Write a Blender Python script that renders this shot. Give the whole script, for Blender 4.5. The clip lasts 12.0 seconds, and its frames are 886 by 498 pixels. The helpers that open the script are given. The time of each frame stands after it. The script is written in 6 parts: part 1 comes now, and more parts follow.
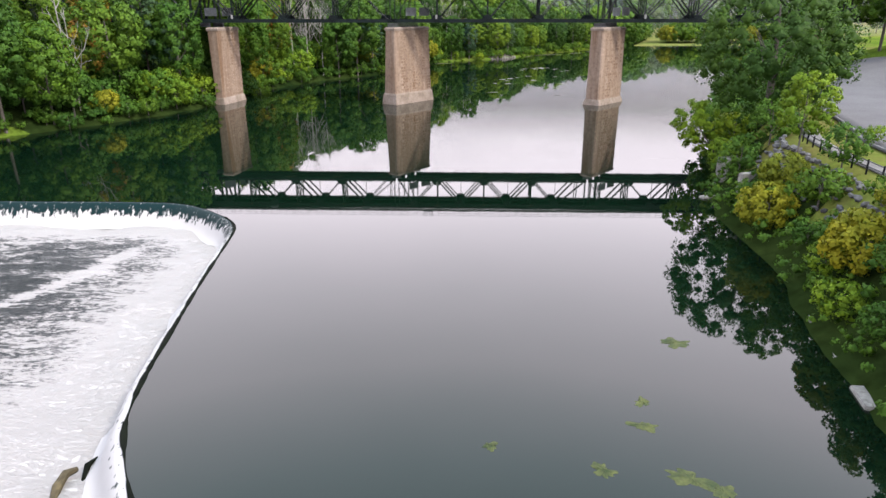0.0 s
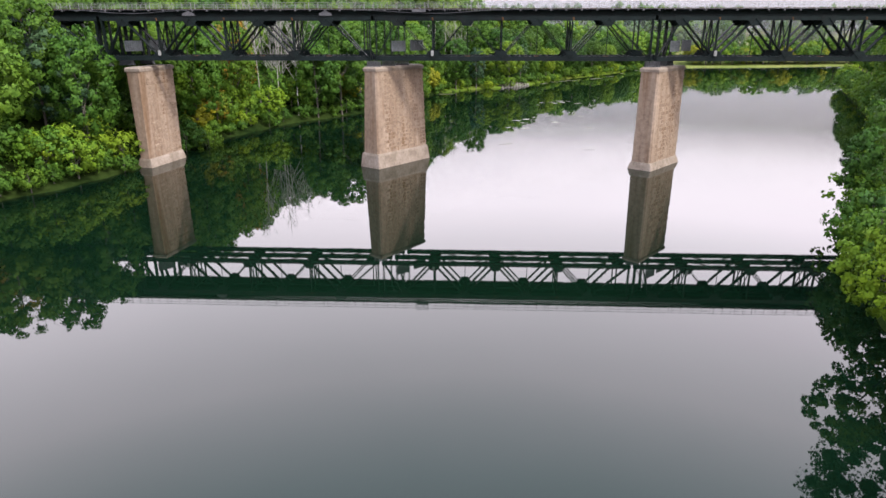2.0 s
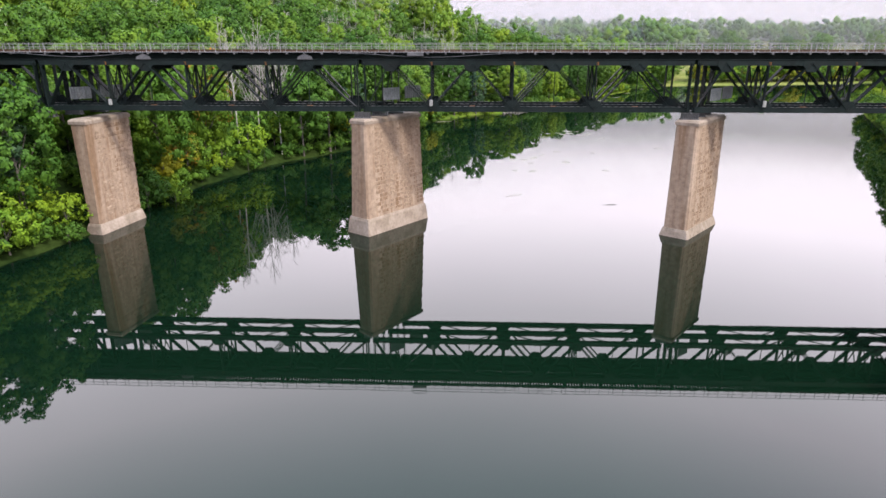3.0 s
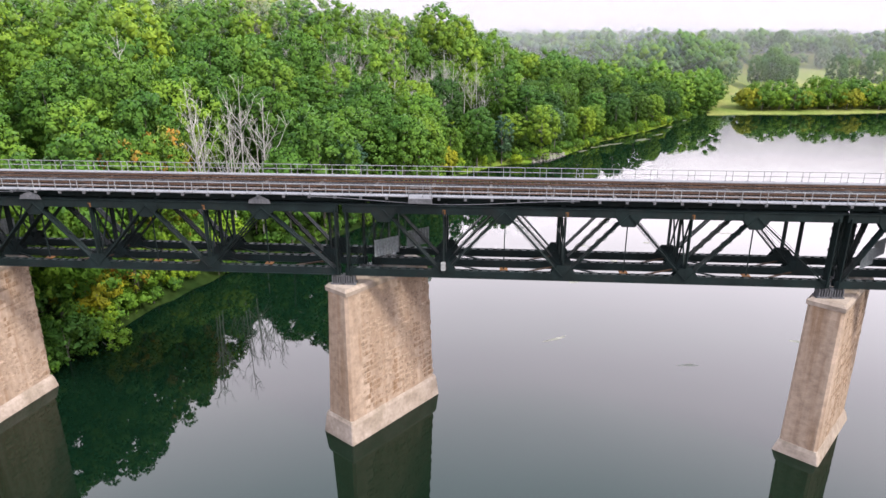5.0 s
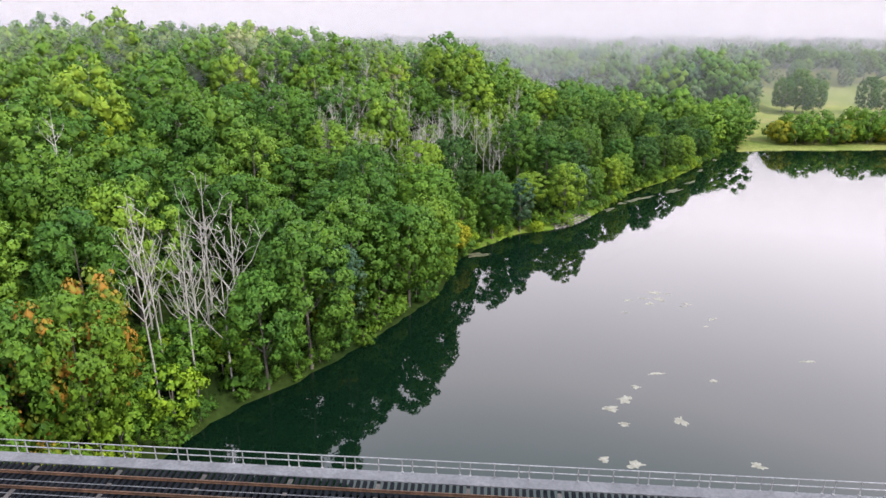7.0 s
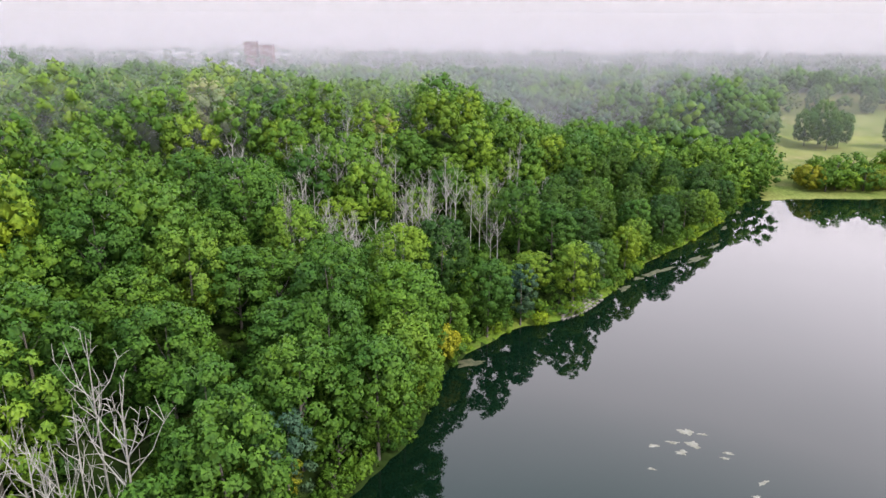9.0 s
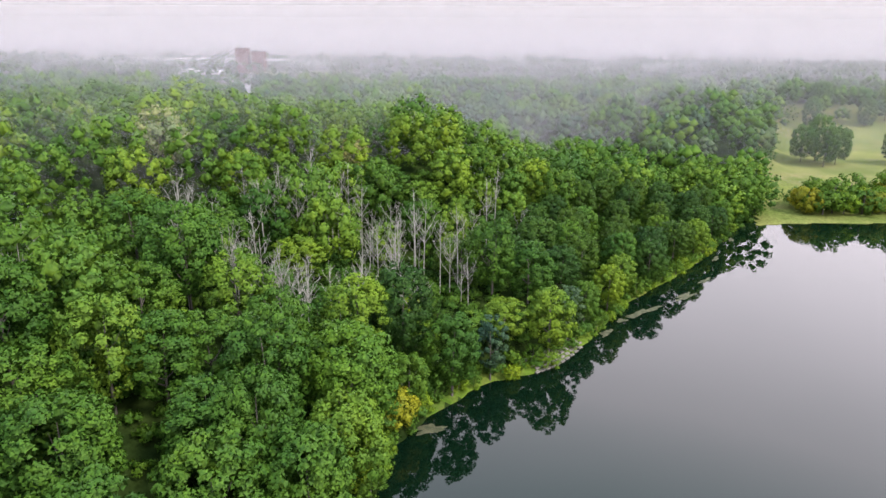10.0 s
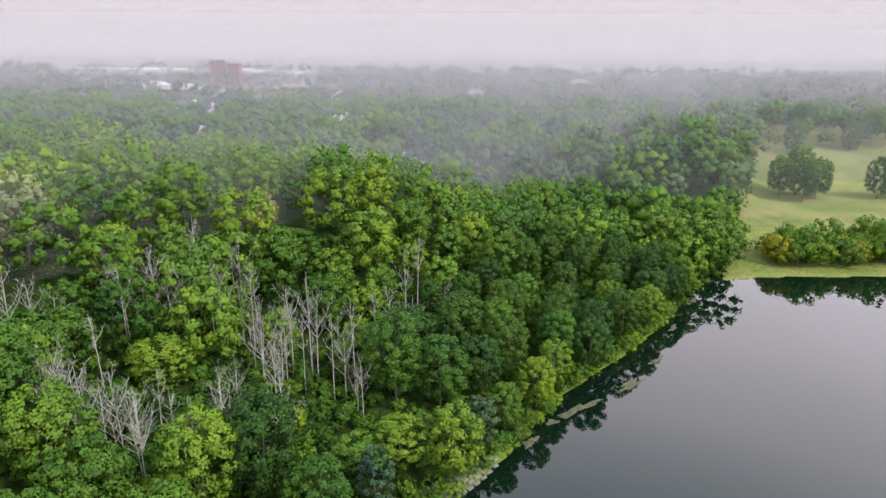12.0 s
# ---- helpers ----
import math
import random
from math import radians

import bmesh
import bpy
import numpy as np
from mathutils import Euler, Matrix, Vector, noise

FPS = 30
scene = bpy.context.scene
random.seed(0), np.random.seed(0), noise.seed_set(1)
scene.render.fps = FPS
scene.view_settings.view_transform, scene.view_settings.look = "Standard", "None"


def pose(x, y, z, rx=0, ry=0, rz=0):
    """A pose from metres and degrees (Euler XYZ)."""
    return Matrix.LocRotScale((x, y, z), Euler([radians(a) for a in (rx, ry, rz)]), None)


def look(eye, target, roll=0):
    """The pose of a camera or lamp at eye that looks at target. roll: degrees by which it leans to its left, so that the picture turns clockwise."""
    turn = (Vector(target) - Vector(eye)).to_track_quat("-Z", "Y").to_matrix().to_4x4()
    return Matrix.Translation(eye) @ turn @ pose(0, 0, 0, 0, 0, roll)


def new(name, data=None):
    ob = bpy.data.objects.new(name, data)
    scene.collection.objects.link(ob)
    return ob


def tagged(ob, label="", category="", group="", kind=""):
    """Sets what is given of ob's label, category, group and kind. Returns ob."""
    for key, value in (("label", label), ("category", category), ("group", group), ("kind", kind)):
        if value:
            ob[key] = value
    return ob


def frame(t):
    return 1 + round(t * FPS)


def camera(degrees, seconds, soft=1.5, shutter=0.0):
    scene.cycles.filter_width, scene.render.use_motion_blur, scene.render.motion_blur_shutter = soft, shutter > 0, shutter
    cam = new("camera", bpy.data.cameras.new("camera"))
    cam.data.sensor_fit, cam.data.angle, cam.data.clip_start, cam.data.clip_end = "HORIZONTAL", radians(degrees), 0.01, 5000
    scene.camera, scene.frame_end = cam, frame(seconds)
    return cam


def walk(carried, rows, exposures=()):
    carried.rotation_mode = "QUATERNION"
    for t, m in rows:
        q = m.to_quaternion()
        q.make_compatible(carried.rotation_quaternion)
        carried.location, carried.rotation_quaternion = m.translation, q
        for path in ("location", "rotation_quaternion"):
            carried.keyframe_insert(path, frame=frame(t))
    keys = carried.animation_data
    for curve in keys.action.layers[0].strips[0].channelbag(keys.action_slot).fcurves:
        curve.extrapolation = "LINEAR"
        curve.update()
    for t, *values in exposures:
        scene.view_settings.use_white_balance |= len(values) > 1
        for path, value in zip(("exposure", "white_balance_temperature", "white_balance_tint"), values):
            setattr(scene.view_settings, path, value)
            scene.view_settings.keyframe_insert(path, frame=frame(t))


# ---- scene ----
cam = camera(68.6, 12.0)

PATH = [
    (0, (7.280, -90.142, 20.963), (7.212, -88.264, 20.277), -0.05),
    (0.5, (7.883, -79.963, 21.189), (7.802, -78.085, 20.508), -0.07),
    (1, (8.450, -69.096, 21.591), (8.357, -67.216, 20.916), -0.07),
    (1.5, (8.458, -57.810, 22.558), (8.360, -55.927, 21.892), -0.07),
    (2, (7.327, -47.087, 24.490), (7.238, -45.199, 23.838), -0.06),
    (2.5, (6.145, -36.984, 26.994), (6.067, -35.091, 26.353), -0.06),
    (3, (5.616, -27.331, 29.827), (5.540, -25.436, 29.192), -0.05),
    (3.2, (5.563, -23.561, 31.079), (5.485, -21.666, 30.445), -0.04),
    (3.5, (5.609, -17.982, 33.083), (5.521, -16.087, 32.449), -0.02),
    (4, (5.726, -8.876, 36.467), (5.616, -6.983, 35.831), 0.01),
    (4.5, (5.442, 0.002, 39.524), (5.312, 1.893, 38.885), 0.03),
    (4.8, (4.947, 5.255, 41.245), (4.810, 7.145, 40.605), 0.04),
    (5, (4.459, 8.737, 42.384), (4.320, 10.626, 41.743), 0.05),
    (5.5, (2.969, 17.289, 45.393), (2.832, 19.179, 44.753), 0.06),
    (6, (1.602, 25.541, 48.839), (1.466, 27.430, 48.198), 0.07),
    (6.5, (0.503, 33.766, 52.409), (0.365, 35.654, 51.764), 0.07),
    (7, (-0.373, 42.166, 55.799), (-0.516, 44.054, 55.154), 0.14),
    (7.2, (-0.690, 45.572, 57.084), (-0.835, 47.460, 56.440), 0.24),
    (7.5, (-1.124, 50.711, 58.927), (-1.275, 52.599, 58.286), 0.20),
    (8, (-1.407, 59.182, 61.811), (-1.563, 61.072, 61.176), 0.25),
    (8.5, (-0.651, 67.349, 64.546), (-0.810, 69.241, 63.918), 0.25),
    (8.8, (0.354, 72.199, 66.168), (0.195, 74.093, 65.543), 0.26),
    (9, (1.249, 75.456, 67.259), (1.091, 77.350, 66.636), 0.29),
    (9.5, (4.172, 83.608, 70.050), (4.017, 85.504, 69.431), 0.35),
    (10, (7.890, 91.614, 72.955), (7.736, 93.511, 72.339), 0.35),
    (10.5, (12.387, 99.537, 75.904), (12.236, 101.434, 75.291), 0.32),
    (11, (17.503, 107.468, 78.844), (17.356, 109.367, 78.234), 0.36),
    (11.5, (22.562, 115.302, 81.854), (22.419, 117.202, 81.248), 0.37),
    (12, (27.378, 123.036, 84.938), (27.239, 124.937, 84.333), 0.36),
]
walk(cam, [(t, look(eye, target, roll)) for t, eye, target, roll in PATH],
     [(0, 0.25), (2.5, 0.38), (5, 0.66), (7, 0.46), (9.5, 0.26), (11, 0.24), (12, 0.08)])

# ---- world, sun ----
SUN_ELEV, SUN_AZ = 46.0, 120.0          # degrees; azimuth clockwise from +y
world = bpy.data.worlds.new("hazy_sky")
scene.world = world
world.use_nodes = True
wn, wl = world.node_tree.nodes, world.node_tree.links
wn.clear()
w_out, w_bg = wn.new("ShaderNodeOutputWorld"), wn.new("ShaderNodeBackground")
w_sky = wn.new("ShaderNodeTexSky")
w_sky.sky_type, w_sky.sun_disc = "NISHITA", False
w_sky.sun_elevation, w_sky.sun_rotation = radians(SUN_ELEV), radians(SUN_AZ)
w_sky.air_density, w_sky.dust_density, w_sky.ozone_density = 1.0, 6.0, 1.0
w_co, w_map = wn.new("ShaderNodeTexCoord"), wn.new("ShaderNodeMapping")
w_map.inputs["Scale"].default_value = (1.0, 1.0, 2.2)
w_noise, w_ramp = wn.new("ShaderNodeTexNoise"), wn.new("ShaderNodeValToRGB")
w_noise.inputs["Scale"].default_value, w_noise.inputs["Detail"].default_value = 2.0, 4.0
w_ramp.color_ramp.elements[0].position, w_ramp.color_ramp.elements[0].color = 0.34, (0.96, 0.963, 0.97, 1)
w_ramp.color_ramp.elements[1].position, w_ramp.color_ramp.elements[1].color = 0.62, (1.03, 1.02, 1.03, 1)
# overcast: pale at the horizon, several times brighter overhead
w_sep, w_grad = wn.new("ShaderNodeSeparateXYZ"), wn.new("ShaderNodeValToRGB")
w_grad.color_ramp.elements[0].position, w_grad.color_ramp.elements[0].color = 0.0, (8.8, 8.15, 8.3, 1)
w_grad.color_ramp.elements[1].position, w_grad.color_ramp.elements[1].color = 1.0, (13.0, 18.0, 22.0, 1)
for p, c in ((0.13, (9.4, 8.7, 8.9)), (0.18, (28.0, 25.8, 27.8)), (0.26, (43.0, 39.2, 43.0)), (0.5, (47.0, 44.0, 49.0)), (0.62, (31.0, 34.0, 39.0)), (0.76, (19.0, 24.0, 28.5))):
    w_grad.color_ramp.elements.new(p).color = (*c, 1)
w_mul = wn.new("ShaderNodeMix")
w_mul.data_type, w_mul.blend_type = "RGBA", "MULTIPLY"
w_mul.inputs["Factor"].default_value = 1.0
w_mix = wn.new("ShaderNodeMix")
w_mix.data_type = "RGBA"
w_mix.inputs["Factor"].default_value = 0.9
wl.new(w_co.outputs["Generated"], w_map.inputs["Vector"])
wl.new(w_co.outputs["Generated"], w_sep.inputs["Vector"])
wl.new(w_sep.outputs["Z"], w_grad.inputs["Fac"])
wl.new(w_map.outputs["Vector"], w_noise.inputs["Vector"])
wl.new(w_noise.outputs["Fac"], w_ramp.inputs["Fac"])
wl.new(w_grad.outputs["Color"], w_mul.inputs["A"])
wl.new(w_ramp.outputs["Color"], w_mul.inputs["B"])
wl.new(w_sky.outputs["Color"], w_mix.inputs["A"])
wl.new(w_mul.outputs["Result"], w_mix.inputs["B"])
wl.new(w_mix.outputs["Result"], w_bg.inputs["Color"])
w_bg.inputs["Strength"].default_value = 0.085
wl.new(w_bg.outputs["Background"], w_out.inputs["Surface"])

sun = new("sun", bpy.data.lights.new("sun", "SUN"))
sun.data.energy, sun.data.angle, sun.data.color = 5.0, radians(10), (1.0, 0.93, 0.82)
sun.matrix_world = look((0, 0, 200), (
    -200 * math.sin(radians(SUN_AZ)) * math.cos(radians(SUN_ELEV)),
    -200 * math.cos(radians(SUN_AZ)) * math.cos(radians(SUN_ELEV)),
    200 - 200 * math.sin(radians(SUN_ELEV))))
scene.view_settings.exposure = 0.0


# ---- materials ----
def mat(name):
    m = bpy.data.materials.new(name)
    m.use_nodes = True
    m.node_tree.nodes.clear()
    out = m.node_tree.nodes.new("ShaderNodeOutputMaterial")
    return m, m.node_tree.nodes, m.node_tree.links, out


def principled(nodes, links, out, rough=0.8, metal=0.0, spec=0.3):
    b = nodes.new("ShaderNodeBsdfPrincipled")
    b.inputs["Roughness"].default_value, b.inputs["Metallic"].default_value = rough, metal
    b.inputs["Specular IOR Level"].default_value = spec
    links.new(b.outputs["BSDF"], out.inputs["Surface"])
    return b


def noise_tex(nodes, links, scale, detail=4.0, stretch=(1, 1, 1), rough=0.55):
    co, mp, n = nodes.new("ShaderNodeNewGeometry"), nodes.new("ShaderNodeMapping"), nodes.new("ShaderNodeTexNoise")
    mp.inputs["Scale"].default_value = stretch
    n.inputs["Scale"].default_value, n.inputs["Detail"].default_value, n.inputs["Roughness"].default_value = scale, detail, rough
    links.new(co.outputs["Position"], mp.inputs["Vector"])
    links.new(mp.outputs["Vector"], n.inputs["Vector"])
    return n


def ramp(nodes, links, fac, stops):
    r = nodes.new("ShaderNodeValToRGB")
    while len(r.color_ramp.elements) < len(stops):
        r.color_ramp.elements.new(0.5)
    for e, (p, c) in zip(r.color_ramp.elements, stops):
        e.position, e.color = p, (*c, 1)
    links.new(fac, r.inputs["Fac"])
    return r.outputs["Color"]


def mixed(nodes, links, a, b, fac, how="MIX"):
    m = nodes.new("ShaderNodeMix")
    m.data_type, m.blend_type = "RGBA", how
    for key, v in (("A", a), ("B", b), ("Factor", fac)):
        if isinstance(v, (int, float)):
            m.inputs[key].default_value = v
        elif isinstance(v, tuple):
            m.inputs[key].default_value = (*v, 1)
        else:
            links.new(v, m.inputs[key])
    return m.outputs["Result"]


def bump(nodes, links, height, bsdf, strength=0.4, dist=0.05):
    b = nodes.new("ShaderNodeBump")
    b.inputs["Strength"].default_value, b.inputs["Distance"].default_value = strength, dist
    links.new(height, b.inputs["Height"])
    links.new(b.outputs["Normal"], bsdf.inputs["Normal"])


def two_scale(name, lo, hi, big, small, rough=0.8, metal=0.0, bumps=0.3, dist=0.03, stain=None, stretch=(1, 1, 1), spec=0.3, grain=0.4):
    """A surface with broad patches and fine grain of two colours, and stains of a third."""
    m, n, l, out = mat(name)
    b = principled(n, l, out, rough, metal, spec)
    t1, t2 = noise_tex(n, l, big, 3, stretch), noise_tex(n, l, small, 5)
    c = mixed(n, l, lo, hi, ramp(n, l, t1.outputs["Fac"], [(0.3, (0, 0, 0)), (0.7, (1, 1, 1))]))
    c = mixed(n, l, c, ramp(n, l, t2.outputs["Fac"], [(0.25, (1 - grain,) * 3), (0.75, (1 + grain,) * 3)]), 1.0, "MULTIPLY")
    if stain:
        t3 = noise_tex(n, l, big * 0.6, 6, (stretch[0] * 1.3, stretch[1] * 1.3, stretch[2]), 0.7)
        c = mixed(n, l, c, stain, ramp(n, l, t3.outputs["Fac"], [(0.52, (0, 0, 0)), (0.72, (0.85, 0.85, 0.85))]))
    l.new(c, b.inputs["Base Color"])
    if bumps:
        bump(n, l, t2.outputs["Fac"], b, bumps, dist)
    return m


def leaf_material(name, dark, light, turn=None):
    """Leaves: each leaf clump and each tree of its own shade, dark gaps painted in by noise, light passing through."""
    m, n, l, out = mat(name)
    d, t, g, mx = (n.new("ShaderNodeBsdfPrincipled"), n.new("ShaderNodeBsdfTranslucent"), n.new("ShaderNodeNewGeometry"), n.new("ShaderNodeMixShader"))
    o = n.new("ShaderNodeObjectInfo")
    d.inputs["Roughness"].default_value, d.inputs["Specular IOR Level"].default_value = 0.6, 0.12
    # spots puts the shade of gaps between leaves into the colour
    spots, broad = noise_tex(n, l, 1.1, 4, (1, 1, 1), 0.65), noise_tex(n, l, 0.085, 3)
    f = n.new("ShaderNodeMath")
    f.operation = "MULTIPLY_ADD"
    l.new(g.outputs["Random Per Island"], f.inputs[0])
    f.inputs[1].default_value = 0.30
    l.new(ramp(n, l, spots.outputs["Fac"], [(0.34, (0.10, 0.10, 0.10)), (0.66, (0.62, 0.62, 0.62))]), f.inputs[2])
    c = mixed(n, l, dark, light, f.outputs["Value"])
    each, add, frac = n.new("ShaderNodeAttribute"), n.new("ShaderNodeMath"), n.new("ShaderNodeMath")
    each.attribute_name = "tree_tone"
    add.operation, frac.operation = "ADD", "FRACT"
    l.new(o.outputs["Random"], add.inputs[0])
    l.new(each.outputs["Fac"], add.inputs[1])
    l.new(add.outputs["Value"], frac.inputs[0])
    tone = ramp(n, l, frac.outputs["Value"], [(0.0, (0.62, 0.78, 0.85)), (0.25, (0.80, 0.92, 0.95)), (0.5, (1.12, 1.10, 0.85)), (0.7, (0.78, 0.95, 1.05)), (0.85, (1.28, 1.20, 0.9)), (1.0, (0.95, 1.08, 1.0))])
    c = mixed(n, l, c, tone, 1.0, "MULTIPLY")
    wide = ramp(n, l, broad.outputs["Fac"], [(0.3, (0.70, 0.82, 0.95)), (0.48, (1.0, 1.0, 1.0)), (0.66, (1.32, 1.20, 0.9))])
    c = mixed(n, l, c, wide, 1.0, "MULTIPLY")
    if turn:
        patch = noise_tex(n, l, 0.25, 2)
        c = mixed(n, l, c, turn, ramp(n, l, patch.outputs["Fac"], [(0.45, (0, 0, 0)), (0.6, (0.9, 0.9, 0.9))]))
    l.new(c, d.inputs["Base Color"])
    l.new(c, t.inputs["Color"])
    mx.inputs["Fac"].default_value = 0.25
    l.new(d.outputs["BSDF"], mx.inputs[1])
    l.new(t.outputs["BSDF"], mx.inputs[2])
    l.new(mx.outputs["Shader"], out.inputs["Surface"])
    return m


LEAF = leaf_material("leaf_green", (0.014, 0.042, 0.007), (0.084, 0.156, 0.018))
LEAF_LIGHT = leaf_material("leaf_light", (0.035, 0.078, 0.010), (0.134, 0.205, 0.023))
LEAF_DARK = leaf_material("leaf_dark", (0.010, 0.030, 0.006), (0.053, 0.102, 0.015))
LEAF_GREY = leaf_material("leaf_greyish", (0.022, 0.046, 0.026), (0.080, 0.125, 0.062))
LEAF_YOUNG = leaf_material("leaf_young", (0.050, 0.100, 0.008), (0.175, 0.245, 0.018))
LEAF_PALE = leaf_material("leaf_pale", (0.110, 0.125, 0.055), (0.250, 0.245, 0.125))
LEAF_GOLD = leaf_material("leaf_gold", (0.075, 0.096, 0.008), (0.250, 0.236, 0.020))
LEAF_TURN = leaf_material("leaf_turning", (0.030, 0.060, 0.009), (0.150, 0.180, 0.018), (0.25, 0.115, 0.020))
BARK = two_scale("bark", (0.04, 0.034, 0.028), (0.10, 0.09, 0.08), 0.8, 6, 0.9, stretch=(1, 1, 0.2))
DEADWOOD = two_scale("bleached_wood", (0.15, 0.142, 0.13), (0.29, 0.28, 0.26), 0.5, 5, 0.85)
GRASS = two_scale("grass", (0.040, 0.078, 0.010), (0.095, 0.128, 0.020), 0.04, 1.5, 0.95, bumps=0.6, dist=0.2, stain=(0.115, 0.092, 0.040), spec=0.0)
MEADOW = two_scale("dry_meadow_grass", (0.075, 0.100, 0.024), (0.150, 0.150, 0.052), 0.03, 0.9, 0.95, bumps=0.6, dist=0.2, stain=(0.20, 0.155, 0.085), spec=0.0)
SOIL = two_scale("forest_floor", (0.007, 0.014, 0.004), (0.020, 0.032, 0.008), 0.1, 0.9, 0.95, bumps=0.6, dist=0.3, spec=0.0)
PIER = two_scale("pier_concrete", (0.160, 0.112, 0.082), (0.240, 0.182, 0.143), 0.42, 1.6, 0.9, bumps=0.9, dist=0.12, grain=0.25, spec=0.1,
                 stain=(0.115, 0.062, 0.030), stretch=(1.6, 1.6, 0.12))
ASHLAR = two_scale("rough_ashlar", (0.135, 0.094, 0.068), (0.230, 0.172, 0.132), 0.55, 3.0, 0.95, bumps=1.0, dist=0.15, grain=0.35, spec=0.05,
                   stain=(0.105, 0.052, 0.022), stretch=(1.3, 1.3, 0.14))
PLINTH = two_scale("plinth_concrete", (0.150, 0.118, 0.096), (0.235, 0.192, 0.165), 0.5, 2.5, 0.9, bumps=0.5, grain=0.2, spec=0.1, stain=(0.12, 0.095, 0.07))
STEEL = two_scale("dark_steel", (0.0028, 0.0054, 0.0057), (0.0060, 0.0112, 0.0116), 0.5, 6, 0.65, 0.0, 0.15, 0.01, stain=(0.009, 0.0095, 0.0095), spec=0.12)
GALV = two_scale("galvanised", (0.055, 0.055, 0.062), (0.088, 0.088, 0.096), 0.6, 5, 0.55, 0.2, 0.1, 0.01)
RAILING = two_scale("pale_railing_steel", (0.13, 0.13, 0.14), (0.19, 0.19, 0.20), 0.6, 5, 0.5, 0.2, 0.1, 0.01)
RAIL = two_scale("rusty_rail", (0.035, 0.019, 0.012), (0.075, 0.041, 0.025), 1.0, 8, 0.6, 0.3, 0.1, 0.01)
TIE = two_scale("old_tie", (0.003, 0.0036, 0.005), (0.008, 0.0088, 0.011), 0.7, 7, 0.95, spec=0.03)
CONCRETE = two_scale("grey_concrete", (0.15, 0.145, 0.135), (0.23, 0.22, 0.205), 0.4, 4, 0.9, bumps=0.4, stain=(0.08, 0.075, 0.065))
ROCK = two_scale("riprap_rock", (0.045, 0.045, 0.048), (0.105, 0.105, 0.108), 0.5, 4, 0.9)


def water_material(name, deep, rough, scale, strength):
    m, n, l, out = mat(name)
    b = principled(n, l, out, rough, 0.0, 0.5)
    b.inputs["Base Color"].default_value = (*deep, 1)
    b.inputs["IOR"].default_value = 1.36
    t1, t2 = noise_tex(n, l, scale, 3), noise_tex(n, l, scale * 0.12, 2)
    calm = ramp(n, l, t2.outputs["Fac"], [(0.45, (0.25, 0.25, 0.25)), (0.7, (1, 1, 1))])
    bump(n, l, mixed(n, l, t1.outputs["Color"], calm, 1.0, "MULTIPLY"), b, strength, 0.02)
    return m


WATER = water_material("river_water", (0.0014, 0.0060, 0.0030), 0.02, 0.9, 0.10)


# ---- mesh helpers ----
def mesh_of(name, verts, faces, material, smooth=False):
    me = bpy.data.meshes.new(name)
    me.from_pydata([tuple(v) for v in verts], [], [tuple(f) for f in faces])
    me.materials.append(material)
    if smooth:
        me.polygons.foreach_set("use_smooth", [True] * len(me.polygons))
    me.update()
    return me


def part(name, bm, material, parent=None, label=""):
    """Links a bmesh as one mesh object under a thing or a part."""
    me = bpy.data.meshes.new(name)
    bm.to_mesh(me)
    bm.free()
    me.materials.append(material)
    ob = new(name, me)
    ob.parent = parent
    if label:
        tagged(ob, label)
    return ob


def part_mesh(name, me, parent=None, m=None, label=""):
    ob = new(name, me)
    ob.parent = parent
    if m is not None:
        ob.matrix_basis = m
    if label:
        tagged(ob, label)
    return ob


def empty(name, m=None, label="", category="", group="", kind=""):
    ob = new(name)
    if m is not None:
        ob.matrix_basis = m
    return tagged(ob, label, category, group, kind)


def add_box(bm, lo, hi, m=None):
    vs = [bm.verts.new((x, y, z)) for x in (lo[0], hi[0]) for y in (lo[1], hi[1]) for z in (lo[2], hi[2])]
    if m is not None:
        for v in vs:
            v.co = m @ v.co
    for f in ((0, 1, 3, 2), (4, 6, 7, 5), (0, 4, 5, 1), (2, 3, 7, 6), (0, 2, 6, 4), (1, 5, 7, 3)):
        bm.faces.new([vs[i] for i in f])
    return vs


def add_beam(bm, a, b, w, h, up=(0, 0, 1)):
    """A bar of section w across and h along up, from a to b."""
    a, b = Vector(a), Vector(b)
    d = (b - a)
    z = d.normalized()
    x = z.cross(Vector(up))
    x = x.normalized() if x.length > 1e-4 else Vector((1, 0, 0))
    y = x.cross(z).normalized()
    vs = []
    for p in (a, b):
        for sx, sy in ((-1, -1), (1, -1), (1, 1), (-1, 1)):
            vs.append(bm.verts.new(p + x * sx * w / 2 + y * sy * h / 2))
    for f in ((3, 2, 1, 0), (4, 5, 6, 7), (0, 1, 5, 4), (1, 2, 6, 5), (2, 3, 7, 6), (3, 0, 4, 7)):
        bm.faces.new([vs[i] for i in f])


def add_laced(bm, a, b, w, gap, up=(0, 0, 1), flange=0.16, step=0.5, lace=True):
    """A built-up member: two channels with zigzag lacing between, gap apart along y."""
    a, b = Vector(a), Vector(b)
    off = Vector((0, gap / 2, 0))
    for s in (-1, 1):
        add_beam(bm, a + off * s, b + off * s, 0.05 if abs((b - a).y) > 9 else flange * 0.6, w, up)
    if lace:
        n = max(2, int((b - a).length / step))
        for side in (-1, 1):
            d = (b - a).normalized()
            perp = Vector((0, 1, 0)).cross(d) * (w / 2) * side
            for i in range(n):
                p, q = a.lerp(b, i / n), a.lerp(b, (i + 1) / n)
                s = 1 if i % 2 else -1
                add_beam(bm, p + off * s + perp, q - off * s + perp, 0.07, 0.03, perp)


